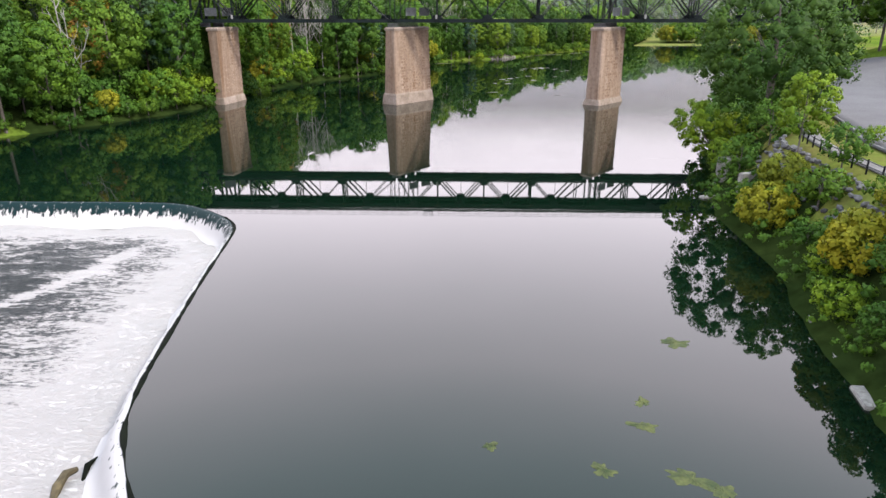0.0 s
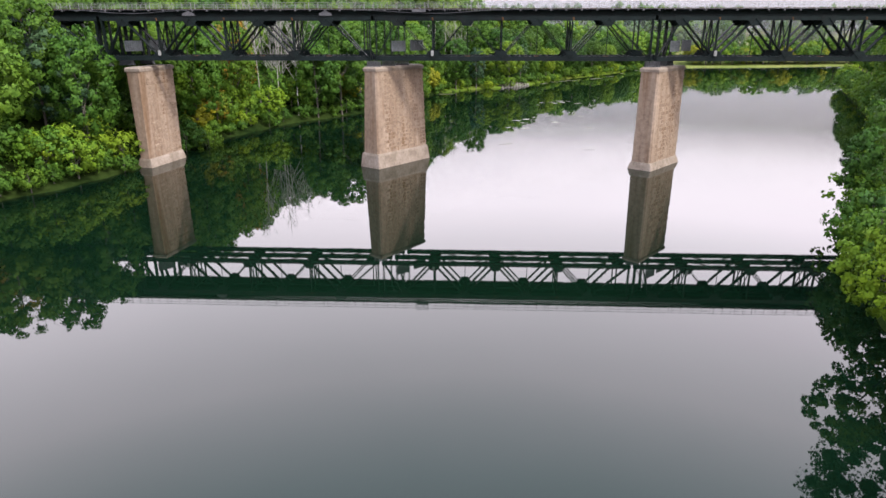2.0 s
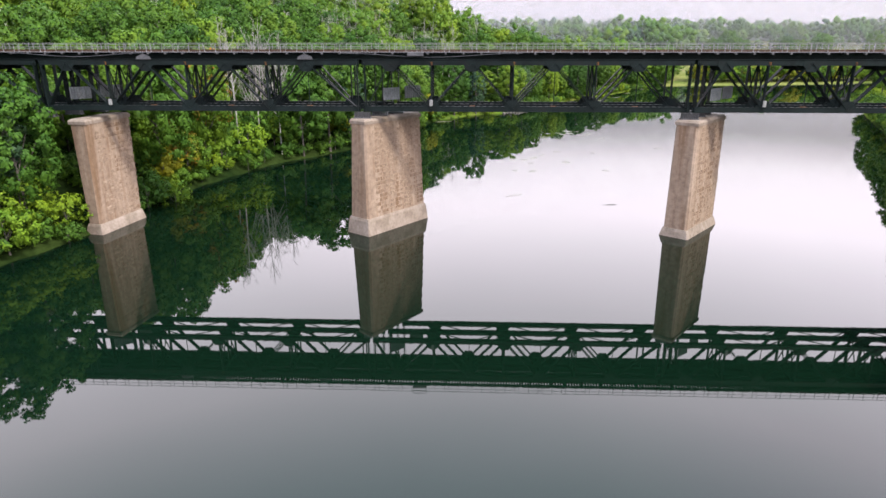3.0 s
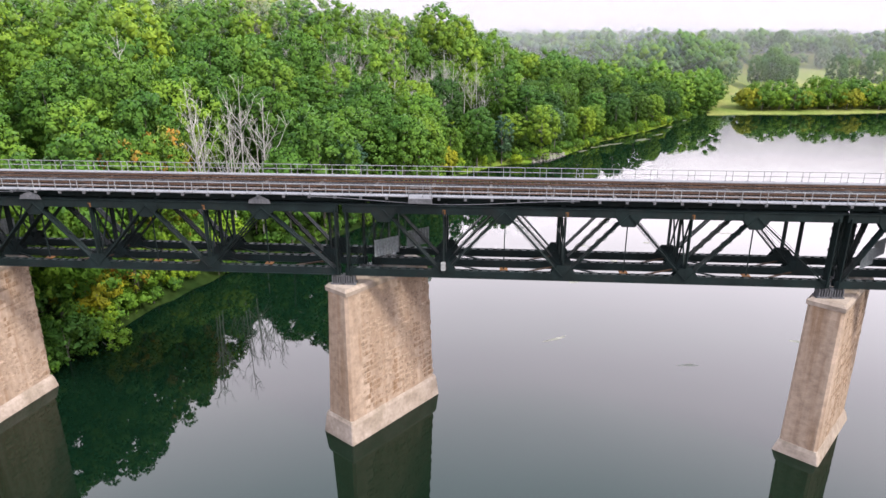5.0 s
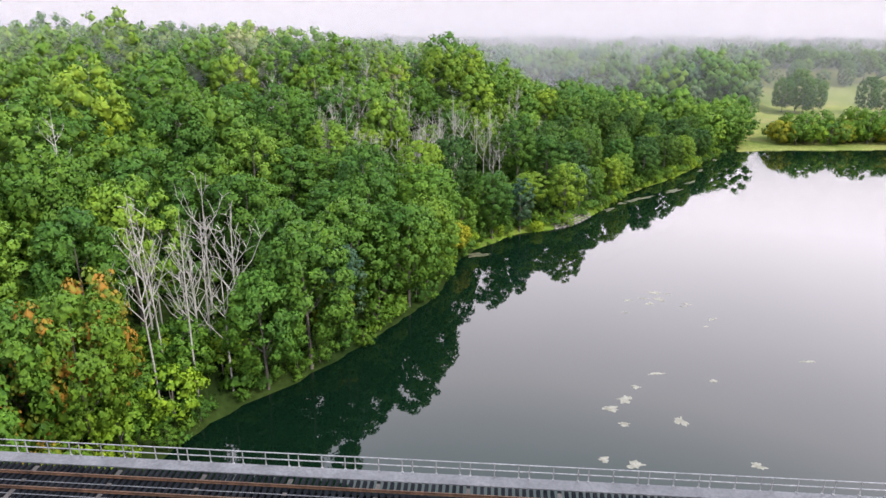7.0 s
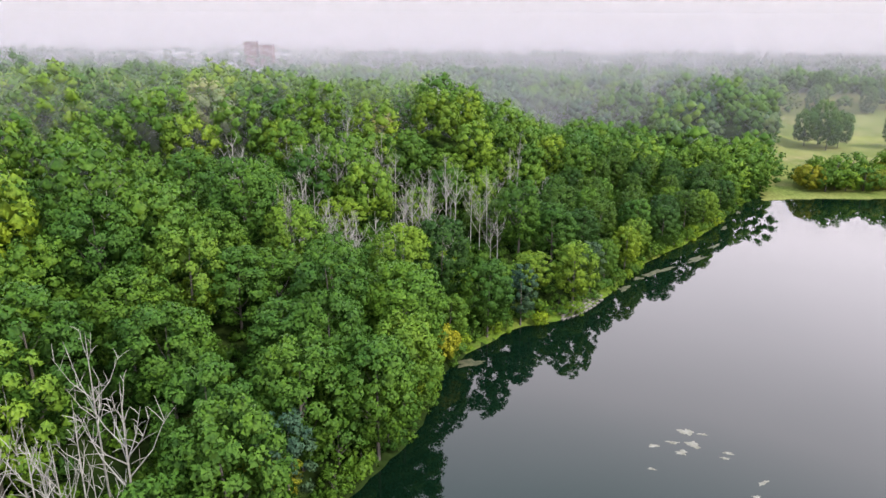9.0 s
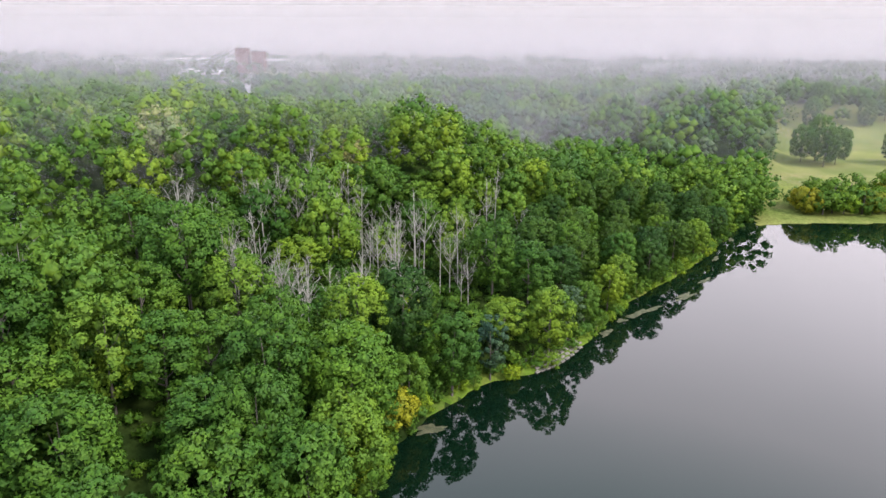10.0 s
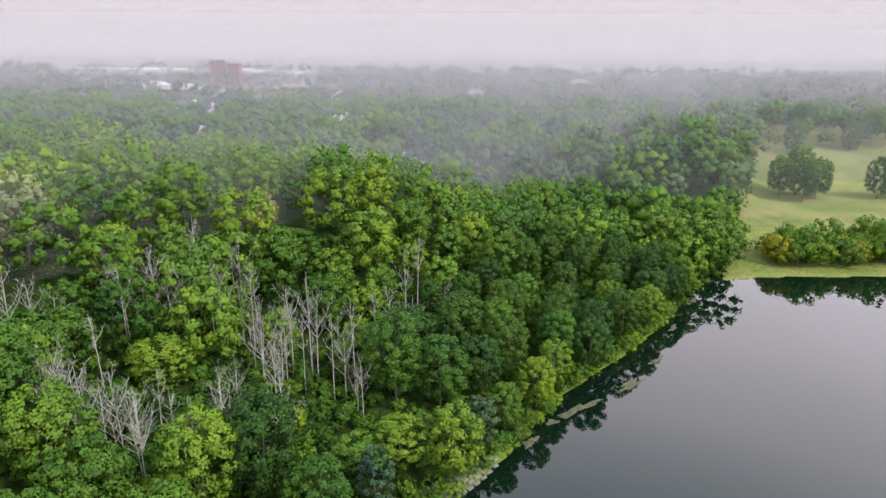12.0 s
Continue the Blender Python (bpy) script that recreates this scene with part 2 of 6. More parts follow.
# ---- plan: banks and heights ----
LEFT_BANK = [(-100, -140), (-92, -60), (-86, -18), (-80, 4), (-76, 22), (-66, 36), (-57.5, 51), (-53, 66), (-53, 81), (-49, 100),
             (-41, 123.5), (-31.5, 135.5), (-20, 156), (-11.5, 175), (-9, 196), (-4, 206), (6, 219.5), (19, 226.5), (24, 231), (31.5, 242.5),
             (38, 254), (47.5, 271), (65, 292), (80, 312), (97, 340), (107, 357.5), (132, 366), (182, 371), (240, 388), (430, 450), (800, 550)]
RIGHT_BANK = [(34, -140), (32, -90), (29.8, -60), (31, -50), (34, -38), (34.5, -22), (37, -12), (39.6, -6.5), (44, 10), (52, 28), (61, 42),
              (74, 60), (87, 82), (103, 112), (124, 158), (160, 240), (240, 325), (430, 400), (800, 490)]
RIVER = np.array(LEFT_BANK + RIGHT_BANK[::-1], float)


def smoothstep(a, b, x):
    u = np.clip((x - a) / (b - a), 0, 1)
    return u * u * (3 - 2 * u)


def shore_distance(px, py):
    """Metres from the water's edge, positive on land, and whether the nearest edge is the right bank."""
    px, py = np.asarray(px, float), np.asarray(py, float)
    best, which, inside = np.full(px.shape, 1e9), np.zeros(px.shape, int), np.zeros(px.shape, bool)
    n = len(RIVER)
    for i in range(n):
        (ax, ay), (bx, by) = RIVER[i], RIVER[(i + 1) % n]
        dx, dy = bx - ax, by - ay
        u = np.clip(((px - ax) * dx + (py - ay) * dy) / (dx * dx + dy * dy), 0, 1)
        d = np.hypot(px - ax - u * dx, py - ay - u * dy)
        which = np.where(d < best, i, which)
        best = np.minimum(best, d)
        if dy != 0:
            cross = ((ay > py) != (by > py)) & (px < dx * (py - ay) / dy + ax)
            inside ^= cross
    return np.where(inside, -best, best), which >= len(LEFT_BANK) - 1


def in_field(px, py):
    """How far a place lies in the flat meadow at the river's bend, 0 to 1."""
    return smoothstep(-8, 14, px - 106 - (py - 357) * 0.40) * smoothstep(335, 356, py) * smoothstep(665, 640, py)


def ground_height(px, py):
    px, py = np.asarray(px, float), np.asarray(py, float)
    d, right = shore_distance(px, py)
    ripple = (np.sin(px * 0.11 + 1.3) * np.cos(py * 0.09) + np.sin(px * 0.043 - py * 0.051)) * 0.5
    field = in_field(px, py)
    hill = 0.5 + 34 * smoothstep(-25, 125, d) - 2.5 * smoothstep(12, 0, d) + 2 * smoothstep(110, 220, d) - 17 * smoothstep(318, 420, py)
    hill -= 7 * np.exp(-((px + 30) / 30) ** 2 - ((py - 275) / 32) ** 2) * smoothstep(10, 40, d)
    hill *= 1 - 0.45 * smoothstep(-25, 20, px) * smoothstep(235, 285, py) * smoothstep(520, 400, py)   # low ground towards the bend
    hill += 5 * smoothstep(30, 4, np.abs(py - 70)) * smoothstep(2, 30, d) + 2.2 * ripple * smoothstep(15, 60, d)
    low = 0.6 + 1.6 * smoothstep(0, 60, d) + 10 * smoothstep(560, 740, py) + 0.5 * ripple * smoothstep(10, 60, d)
    left = hill * (1 - field) + low * field
    rightz = 0.3 + 7.4 * smoothstep(0.3, 8, d) + 1.0 * smoothstep(60, 200, d) + 6 * smoothstep(40, 4, np.abs(py - 74)) * smoothstep(2, 25, d)
    land = np.where(right & (py < 330), rightz, left)
    bed = -0.25 - 4.2 * smoothstep(0, 7, -d)
    return np.where(d > 0, land, bed)


# ---- ground: one sheet to the horizon ----
def ground_sheet():
    far = [300, 380, 500, 700, 1000, 1500, 2300, 3400, 4600]
    xs = np.concatenate([[-v for v in far[::-1]], np.arange(-230, 270, 2.6), far])
    ys = np.concatenate([[-4600, -3000, -1800, -1000, -500, -260, -170], np.arange(-135, 420, 2.6), [440, 470, 510, 560, 620, 700, 800, 950, 1150, 1400, 1800, 2400, 3300, 4600]])
    gx, gy = np.meshgrid(xs, ys)
    gz = ground_height(gx, gy)
    verts = np.stack([gx.ravel(), gy.ravel(), gz.ravel()], 1)
    nx = len(xs)
    faces = [(j * nx + i, j * nx + i + 1, (j + 1) * nx + i + 1, (j + 1) * nx + i) for j in range(len(ys) - 1) for i in range(nx - 1)]
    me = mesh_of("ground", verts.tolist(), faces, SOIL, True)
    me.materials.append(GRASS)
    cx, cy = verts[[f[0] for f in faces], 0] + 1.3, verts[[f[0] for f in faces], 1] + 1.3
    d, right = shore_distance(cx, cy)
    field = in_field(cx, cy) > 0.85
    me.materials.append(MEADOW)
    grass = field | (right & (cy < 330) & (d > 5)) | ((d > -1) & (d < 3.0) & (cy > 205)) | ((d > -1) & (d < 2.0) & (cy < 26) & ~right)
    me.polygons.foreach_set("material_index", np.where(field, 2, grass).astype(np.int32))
    return tagged(new("ground", me), "wooded river valley ground with grassy banks and meadow", "ground", kind="structure")


ground_sheet()

CREST = [(-140, -18), (-86, -18), (-66, -18), (-48, -18), (-40, -17.9), (-34, -17.8), (-27.4, -17.9), (-24.3, -19), (-21.5, -21), (-18.4, -23.8),
         (-16.6, -26.6), (-16.0, -29.5), (-15.6, -32.8), (-14.4, -42.3), (-13.1, -50.5), (-12.3, -56), (-11.3, -60.4), (-9.8, -63.6), (-7.8, -66.8),
         (-4, -72), (5, -82), (20, -95), (44, -112)]


def sheet(name, outline, z, material, label):
    bm = bmesh.new()
    f = bm.faces.new([bm.verts.new((x, y, z)) for x, y in outline])
    if f.normal.z < 0:
        f.normal_flip()
    bmesh.ops.triangulate(bm, faces=[f])
    bmesh.ops.recalc_face_normals(bm, faces=bm.faces)
    return tagged(part(name, bm, material), label, "water", kind="structure")


sheet("water_river", CREST + [(1000, -112), (1000, 900), (-140, 900)], 0.0, WATER, "calm dark river water mirroring the sky and trees")


# ---- railway bridge ----
SPAN, Y_TRUSS = 48.0, (70.1, 73.5, 76.9)
Z_BOT, Z_TOP = 19.0, 25.6                     # middles of the chords
SKEW = 0.62                                   # metres along the track for each metre across
PANEL = 11.9


def truss(bridge, x0, y, near):
    """One truss of one span; x0 is the place of its first lower joint."""
    shift = SKEW * (y - Y_TRUSS[0])
    a, b = x0 - 10.0 + shift, x0 - 10.0 + SPAN - 0.5 + shift
    lows = [x for x in (x0 - PANEL, x0, x0 + PANEL, x0 + 2 * PANEL, x0 + 3 * PANEL) if a + 3 < x < b - 3]
    tops = [x for x in (x0 - 1.5 * PANEL, x0 - PANEL / 2, x0 + PANEL / 2, x0 + 1.5 * PANEL, x0 + 2.5 * PANEL, x0 + 3.5 * PANEL) if a + 1.5 < x < b - 1.5]
    bm = bmesh.new()
    add_beam(bm, (a, y, Z_TOP), (b, y, Z_TOP), 0.62, 0.78)
    add_beam(bm, (a - 0.2, y, Z_TOP + 0.42), (b + 0.2, y, Z_TOP + 0.42), 0.8, 0.06)
    part("top_chord", bm, STEEL, bridge)
    bm = bmesh.new()
    for s in (-0.27, 0.27):
        add_beam(bm, (a, y + s, Z_BOT), (b, y + s, Z_BOT), 0.08, 0.72)
        add_beam(bm, (a, y + s * 1.25, Z_BOT - 0.35), (b, y + s * 1.25, Z_BOT - 0.35), 0.2, 0.04)
    n = int((b - a) / 0.9)
    for i in range(n):                        # batten plates with gaps on top
        x = a + (i + 0.5) * (b - a) / n
        add_beam(bm, (x - 0.26, y, Z_BOT + 0.37), (x + 0.26, y, Z_BOT + 0.37), 0.62, 0.03)
    part("bottom_chord", bm, STEEL, bridge)
    points = sorted([(x, Z_BOT) for x in [a + 0.35, *lows, b - 0.35]] + [(x, Z_TOP) for x in tops])
    for (xa, za), (xb, zb) in zip(points, points[1:]):
        if za != zb:
            bm = bmesh.new()
            add_laced(bm, (xa, y, za), (xb, y, zb), 0.42, 0.46, (0, 1, 0), step=0.55, lace=near)
            part("diagonal", bm, STEEL, bridge)
    for x in lows:
        bm = bmesh.new()
        add_laced(bm, (x, y, Z_BOT), (x, y, Z_TOP), 0.34, 0.4, (0, 1, 0), lace=False)
        add_beam(bm, (x, y, Z_BOT), (x, y, Z_TOP), 0.3, 0.04, (1, 0, 0))
        part("post", bm, STEEL, bridge)
    for x in (a + 0.3, b - 0.3):
        bm = bmesh.new()
        add_laced(bm, (x, y, Z_BOT - 0.3), (x, y, Z_TOP), 0.5, 0.55, (0, 1, 0), step=0.5)
        part("end_post", bm, STEEL, bridge)
    for x, z, s in [(x, Z_BOT, 1) for x in lows] + [(x, Z_TOP, -1) for x in tops]:
        bm = bmesh.new()
        for side in (-0.33, 0.33):            # gusset plates
            low = [(-1.25, -0.36), (1.25, -0.36), (1.25, 0.35), (0.62, 1.25), (-0.62, 1.25), (-1.25, 0.35)]
            ring = [[bm.verts.new((x + u, y + side + t, z + s * v)) for u, v in low] for t in (-0.015, 0.015)]
            bm.faces.new(ring[0]), bm.faces.new(ring[1][::-1])
            for i in range(6):
                bm.faces.new((ring[0][i], ring[0][(i + 1) % 6], ring[1][(i + 1) % 6], ring[1][i]))
        bmesh.ops.recalc_face_normals(bm, faces=bm.faces)
        part("gusset", bm, STEEL, bridge)
    for x in (a + 0.35, b - 0.35):            # ribbed bearings
        bm = bmesh.new()
        comb = [(-0.7, -1.4), (0.7, -1.4), (0.7, -1.25)]
        for k in range(5):
            u = 0.55 - k * 0.25
            comb += [(u, -1.25), (u, -0.52), (u - 0.1, -0.52), (u - 0.1, -1.25)] if k % 2 else [(u, -1.25), (u, -0.45), (u - 0.1, -0.45), (u - 0.1, -1.25)]
        comb += [(-0.7, -1.25)]
        rings = [[bm.verts.new((x + u, y + s, Z_BOT + v)) for u, v in comb] for s in (-0.5, 0.5)]
        bm.faces.new(rings[0]), bm.faces.new(rings[1][::-1])
        for i in range(len(comb)):
            bm.faces.new((rings[0][i], rings[1][i], rings[1][(i + 1) % len(comb)], rings[0][(i + 1) % len(comb)]))
        bmesh.ops.recalc_face_normals(bm, faces=bm.faces)
        part("bearing", bm, GALV, bridge)
    return lows, tops


RUST = two_scale("orange_rust", (0.060, 0.030, 0.016), (0.130, 0.062, 0.026), 1.2, 7, 0.9, spec=0.05)


def bridge_span(k):
    x0 = SPAN * k
    bridge = empty("truss_bridge_span", pose(0, 0, 0), "black riveted steel deck truss span of a railway bridge", "bridge", "bridge spans")
    for y in Y_TRUSS:
        lows, tops = truss(bridge, x0, y, y < 74)
    for x in [x0 - PANEL / 2, x0, x0 + PANEL / 2, x0 + PANEL, x0 + 1.5 * PANEL, x0 + 2 * PANEL, x0 + 2.5 * PANEL]:
        for y1, y2 in zip(Y_TRUSS, Y_TRUSS[1:]):
            if abs((x - x0) / PANEL - round((x - x0) / PANEL)) < 0.1:
                bm = bmesh.new()
                add_beam(bm, (x, y1, Z_BOT), (x, y2, Z_TOP), 0.14, 0.14)
                add_beam(bm, (x, y1, Z_TOP), (x, y2, Z_BOT), 0.14, 0.14)
                part("sway_brace", bm, STEEL, bridge)
        bm = bmesh.new()
        add_beam(bm, (x, 69.9, Z_TOP - 0.1), (x, 77.1, Z_TOP - 0.1), 0.3, 0.5)
        part("cross_beam", bm, STEEL, bridge)
    for i in range(6):                        # lateral bracing between the lower chords
        xa, xb = x0 - PANEL + i * PANEL / 2 * 1.0, x0 - PANEL + (i + 1) * PANEL / 2
        for y1, y2 in zip(Y_TRUSS, Y_TRUSS[1:]):
            bm = bmesh.new()
            p, q = ((xa + 12, y1), (xb + 12, y2)) if i % 2 else ((xa + 12, y2), (xb + 12, y1))
            add_beam(bm, (*p, Z_BOT - 0.1), (*q, Z_BOT - 0.1), 0.14, 0.12)
            part("lateral_brace", bm, RAIL if i % 2 else STEEL, bridge)
        bm = bmesh.new()                      # rusty joint plate on the near chord, with a thin hanger over it
        add_box(bm, (xa + 11.6, 70.3, Z_BOT + 0.36), (xa + 12.4, 71.0, Z_BOT + 0.41))
        part("joint_plate", bm, RUST, bridge)
        bm = bmesh.new()
        add_beam(bm, (xa + 12.0, 70.6, Z_BOT + 0.4), (xa + 12.0, 70.6, Z_TOP - 0.3), 0.1, 0.1, (0, 1, 0))
        part("hanger", bm, STEEL, bridge)
        bm = bmesh.new()                      # rust bleeding from the seat of a cross beam
        add_box(bm, (xa + 11.82, 69.776, Z_TOP - 0.36), (xa + 12.12, 69.79, Z_TOP + 0.1))
        part("rust_scale", bm, RUST, bridge)
    return bridge


for k in range(-3, 3):
    bridge_span(k)

DECK_A, DECK_B, Z_DECK = -150.0, 144.0, 27.05


def deck():
    ob = empty("railway_deck", pose(0, 0, 0), "open timber railway deck carried on the truss bridge", "bridge deck")
    for y in (71.3, 72.8, 75.4, 76.9):        # stringers
        bm = bmesh.new()
        add_beam(bm, (DECK_A, y, 26.4), (DECK_B, y, 26.4), 0.3, 0.75)
        part("stringer", bm, STEEL, ob)
    for x0 in (DECK_A, 72.5):                 # ties far along the track
        bm = bmesh.new()
        x = x0
        while x < (-64.5 if x0 == DECK_A else DECK_B):
            add_box(bm, (x, 70.0, 26.78), (x + 0.24, 77.9, 27.02))
            x += 0.46
        tagged(part("tie_row", bm, TIE, ob), "weathered dark timber ties", kind="stuff")
    for y in (71.32, 72.8, 75.38, 76.86):
        bm = bmesh.new()
        add_beam(bm, (DECK_A, y, 27.03), (DECK_B, y, 27.03), 0.15, 0.03)
        add_beam(bm, (DECK_A, y, 27.10), (DECK_B, y, 27.10), 0.03, 0.13)
        add_beam(bm, (DECK_A, y, 27.19), (DECK_B, y, 27.19), 0.075, 0.05)
        part("rail", bm, RAIL, ob)
    for y0, y1 in ((69.4, 70.35), (77.95, 78.95)):
        bm = bmesh.new()
        add_box(bm, (DECK_A, y0, 26.98), (DECK_B, y1, 27.06))
        part("walkway", bm, GALV, ob)
    for y, z in ((73.35, 27.035), (73.85, 27.035), (74.35, 27.035), (74.85, 27.035), (72.05, 27.035), (76.1, 27.035)):
        bm = bmesh.new()                      # narrow planks between the tracks
        add_beam(bm, (DECK_A, y, z), (DECK_B, y, z), 0.05, 0.03)
        part("plank_strip", bm, GALV, ob)
    return ob


deck()


def railing(y, name_label):
    ob = empty("railing", pose(0, 0, 0), name_label, "railing", "bridge railings")
    for z, nm in ((28.12, "top_rail"), (27.6, "middle_rail")):
        bm = bmesh.new()
        add_beam(bm, (DECK_A, y, z), (DECK_B, y, z), 0.055, 0.055)
        part(nm, bm, RAILING, ob)
    bm = bmesh.new()
    add_beam(bm, (0, 0, 0), (0, 0, 1.1), 0.055, 0.055)
    add_beam(bm, (0, 0, 0.02), (0, 0, 0.08), 0.16, 0.12)
    me = bpy.data.meshes.new("post")
    bm.to_mesh(me)
    bm.free()
    me.materials.append(RAILING)
    x, i = -84.0, 0
    while x < 96:
        part_mesh("post", me, ob, pose(x, y, 27.04))
        x += (1.62, 1.62, 0.7)[i % 3]
        i += 1
    return ob


railing(69.45, "grey galvanised steel railing along the bridge walkway")
railing(78.9, "grey galvanised steel railing along the bridge walkway")


# ---- piers ----
def pier(cx, cy, turn, base=(2.35, 7.1), head=(1.5, 6.3), foot=2.6, top_z=17.6, label=""):
    """A battered masonry pier on a flared plinth; base and head are half its width and length at the water and under the coping."""
    m = pose(cx, cy, 0, 0, 0, turn)
    ob = empty("bridge_pier", m, label, "bridge pier", "bridge piers")

    def frustum(rows, material, name, lab=""):
        bm = bmesh.new()
        rings = []
        for z, hw, hl, ch in rows:
            rings.append([bm.verts.new(p) for p in ((-hw, -hl + ch, z), (-hw + ch, -hl, z), (hw - ch, -hl, z), (hw, -hl + ch, z),
                                                    (hw, hl - ch, z), (hw - ch, hl, z), (-hw + ch, hl, z), (-hw, hl - ch, z))])
        for a, b in zip(rings, rings[1:]):
            for i in range(8):
                bm.faces.new((a[i], a[(i + 1) % 8], b[(i + 1) % 8], b[i]))
        bm.faces.new(rings[0][::-1]), bm.faces.new(rings[-1])
        return part(name, bm, material, ob, lab)
    (bw, bl), (hw, hl) = base, head
    sw, sl = bw - 0.45, bl - 0.4                # foot of the shaft
    frustum([(-5, bw + 0.15, bl + 0.3, 0.15), (0.0, bw, bl, 0.12), (foot - 0.4, bw - 0.25, bl - 0.2, 0.1), (foot, sw + 0.05, sl + 0.05, 0.1)], PLINTH, "plinth", "pale stained concrete plinth")
    frustum([(foot - 0.05, sw, sl, 0.28), (top_z - 0.75, hw, hl, 0.28)], PIER, "shaft", "brown rust-streaked concrete shaft")
    frustum([(top_z - 0.75, hw + 0.1, hl + 0.1, 0.06), (top_z - 0.3, hw + 0.14, hl + 0.14, 0.08), (top_z, hw - 0.1, hl - 0.1, 0.15)], PLINTH, "cap", "weathered coping stone")
    # rough-faced stones on the downstream long side, proud of the shaft; smooth concrete at its near end
    rg = np.random.default_rng(int(abs(cx)))
    courses = 21
    lean = math.degrees(math.atan((sw - hw) / (top_z - foot - 0.7)))
    for c in range(courses):
        z = foot + 0.3 + (top_z - foot - 1.4) * (c + 0.5) / courses
        u = (z - foot) / (top_z - foot - 0.7)
        w0, l0 = sw + (hw - sw) * u, sl + (hl - sl) * u
        y = -l0 + 1.5 + rg.uniform(0, 0.5)
        while y < l0 - 0.5:
            w = min(rg.uniform(0.7, 1.45), l0 - 0.12 - y)
            part_mesh("stone", STONES[int(rg.integers(8))], ob, pose(w0 - 0.05, y + w / 2, z, 0, lean, 0) @ Matrix.Diagonal((rg.uniform(0.2, 0.75), w, (top_z - foot - 1.4) / courses * 0.98, 1)))
            y += w
    return ob


def face_stone(seed):
    """A rough-hewn face stone a metre long and high, its bed at x = 0."""
    rg = np.random.default_rng(seed)
    bm = bmesh.new()
    ring = [(-0.49, -0.46), (0.0, -0.48), (0.49, -0.46), (0.49, 0.46), (0.0, 0.48), (-0.49, 0.46)]
    back = [bm.verts.new((0.0, y, z)) for y, z in ring]
    front = [bm.verts.new((rg.uniform(0.06, 0.13), y * 0.96, z * 0.94)) for y, z in ring]
    crown = bm.verts.new((rg.uniform(0.10, 0.21), rg.uniform(-0.2, 0.2), rg.uniform(-0.2, 0.2)))
    for i in range(6):
        j = (i + 1) % 6
        bm.faces.new((back[i], back[j], front[j], front[i]))
        bm.faces.new((front[i], front[j], crown))
    me = bpy.data.meshes.new("stone")
    bm.to_mesh(me)
    bm.free()
    me.materials.append(ASHLAR)
    return me


STONES = [face_stone(s) for s in range(8)]
for px, py, turn, base, head, foot in ((-103.2, 72.3, -34, (1.9, 6.0), (1.5, 5.6), 1.5), (-51.3, 71.9, -10, (1.55, 5.3), (1.4, 4.9), 1.6), (-7.2, 74.1, -36, (2.35, 7.1), (1.5, 6.3), 2.6),
                                 (40.6, 73.2, -39, (2.25, 6.0), (1.65, 5.5), 1.3), (88.8, 72.8, -36, (1.95, 6.0), (1.35, 5.4), 1.5)):
    pier(px, py, turn, base, head, foot, label="tall tapered brown concrete bridge pier standing in the river")


# ---- trees ----
def crown_lobes(rng, h, r, base=0.2, lobes=26, small=0.24, large=0.36):
    """Leaf clumps spread evenly over an uneven dome, h high and r wide, from base * h upward; first the dome's middle."""
    zc, zr = h * (base + 1) / 2, h * (1 - base) / 2
    out = [(0, 0, zc, r * 0.34, zr * 0.45)]
    lean = rng.uniform(0, 6.28)
    for i in range(lobes):
        b = min(0.96, -0.78 + 1.74 * (i + rng.uniform(0, 1)) / lobes)          # from low to high
        a = i * 2.39996 + rng.uniform(-0.3, 0.3)
        w = (1 - b ** 2.4) ** 0.5 if b > 0 else 1 - abs(b) ** 3
        q = r * rng.uniform(small, large)
        k = rng.uniform(0.84, 1.1) * (1 + 0.10 * math.cos(a - lean) + 0.08 * math.cos(3 * a + lean))
        out.append((math.cos(a) * (r - q) * w * k, math.sin(a) * (r - q) * w * k, zc + b * (zr - q * 0.8) * rng.uniform(0.88, 1.06), q, q * rng.uniform(0.75, 0.95)))
    for i in range(5 if lobes > 25 else 0):                        # leaves inside the dome
        a, q = i * 1.26 + lean, r * rng.uniform(0.28, 0.36)
        out.append((math.cos(a) * r * 0.36, math.sin(a) * r * 0.36, zc + zr * (-0.45 + 0.25 * i), q, q))
    return out


def ball(rng, c, rx, rz, cols, rows):
    """A lumpy ball as separate quads: corners, and the way out at each."""
    th = np.linspace(0, 2 * math.pi, cols + 1)
    ph = np.linspace(-math.pi / 2, math.pi / 2, rows + 1)
    u = np.array([[(math.cos(a) * math.cos(b), math.sin(a) * math.cos(b), math.sin(b)) for a in th] for b in ph])
    lump = rng.uniform(0.72, 1.12, (rows + 1, cols + 1, 1))
    lump[:, -1], lump[0], lump[-1] = lump[:, 0], 0.8, 1.0
    g = c + u * lump * np.array([rx, rx, rz])
    return [np.stack([k[:-1, :-1], k[:-1, 1:], k[1:, 1:], k[1:, :-1]], 2).reshape(-1, 3) for k in (g, u)]


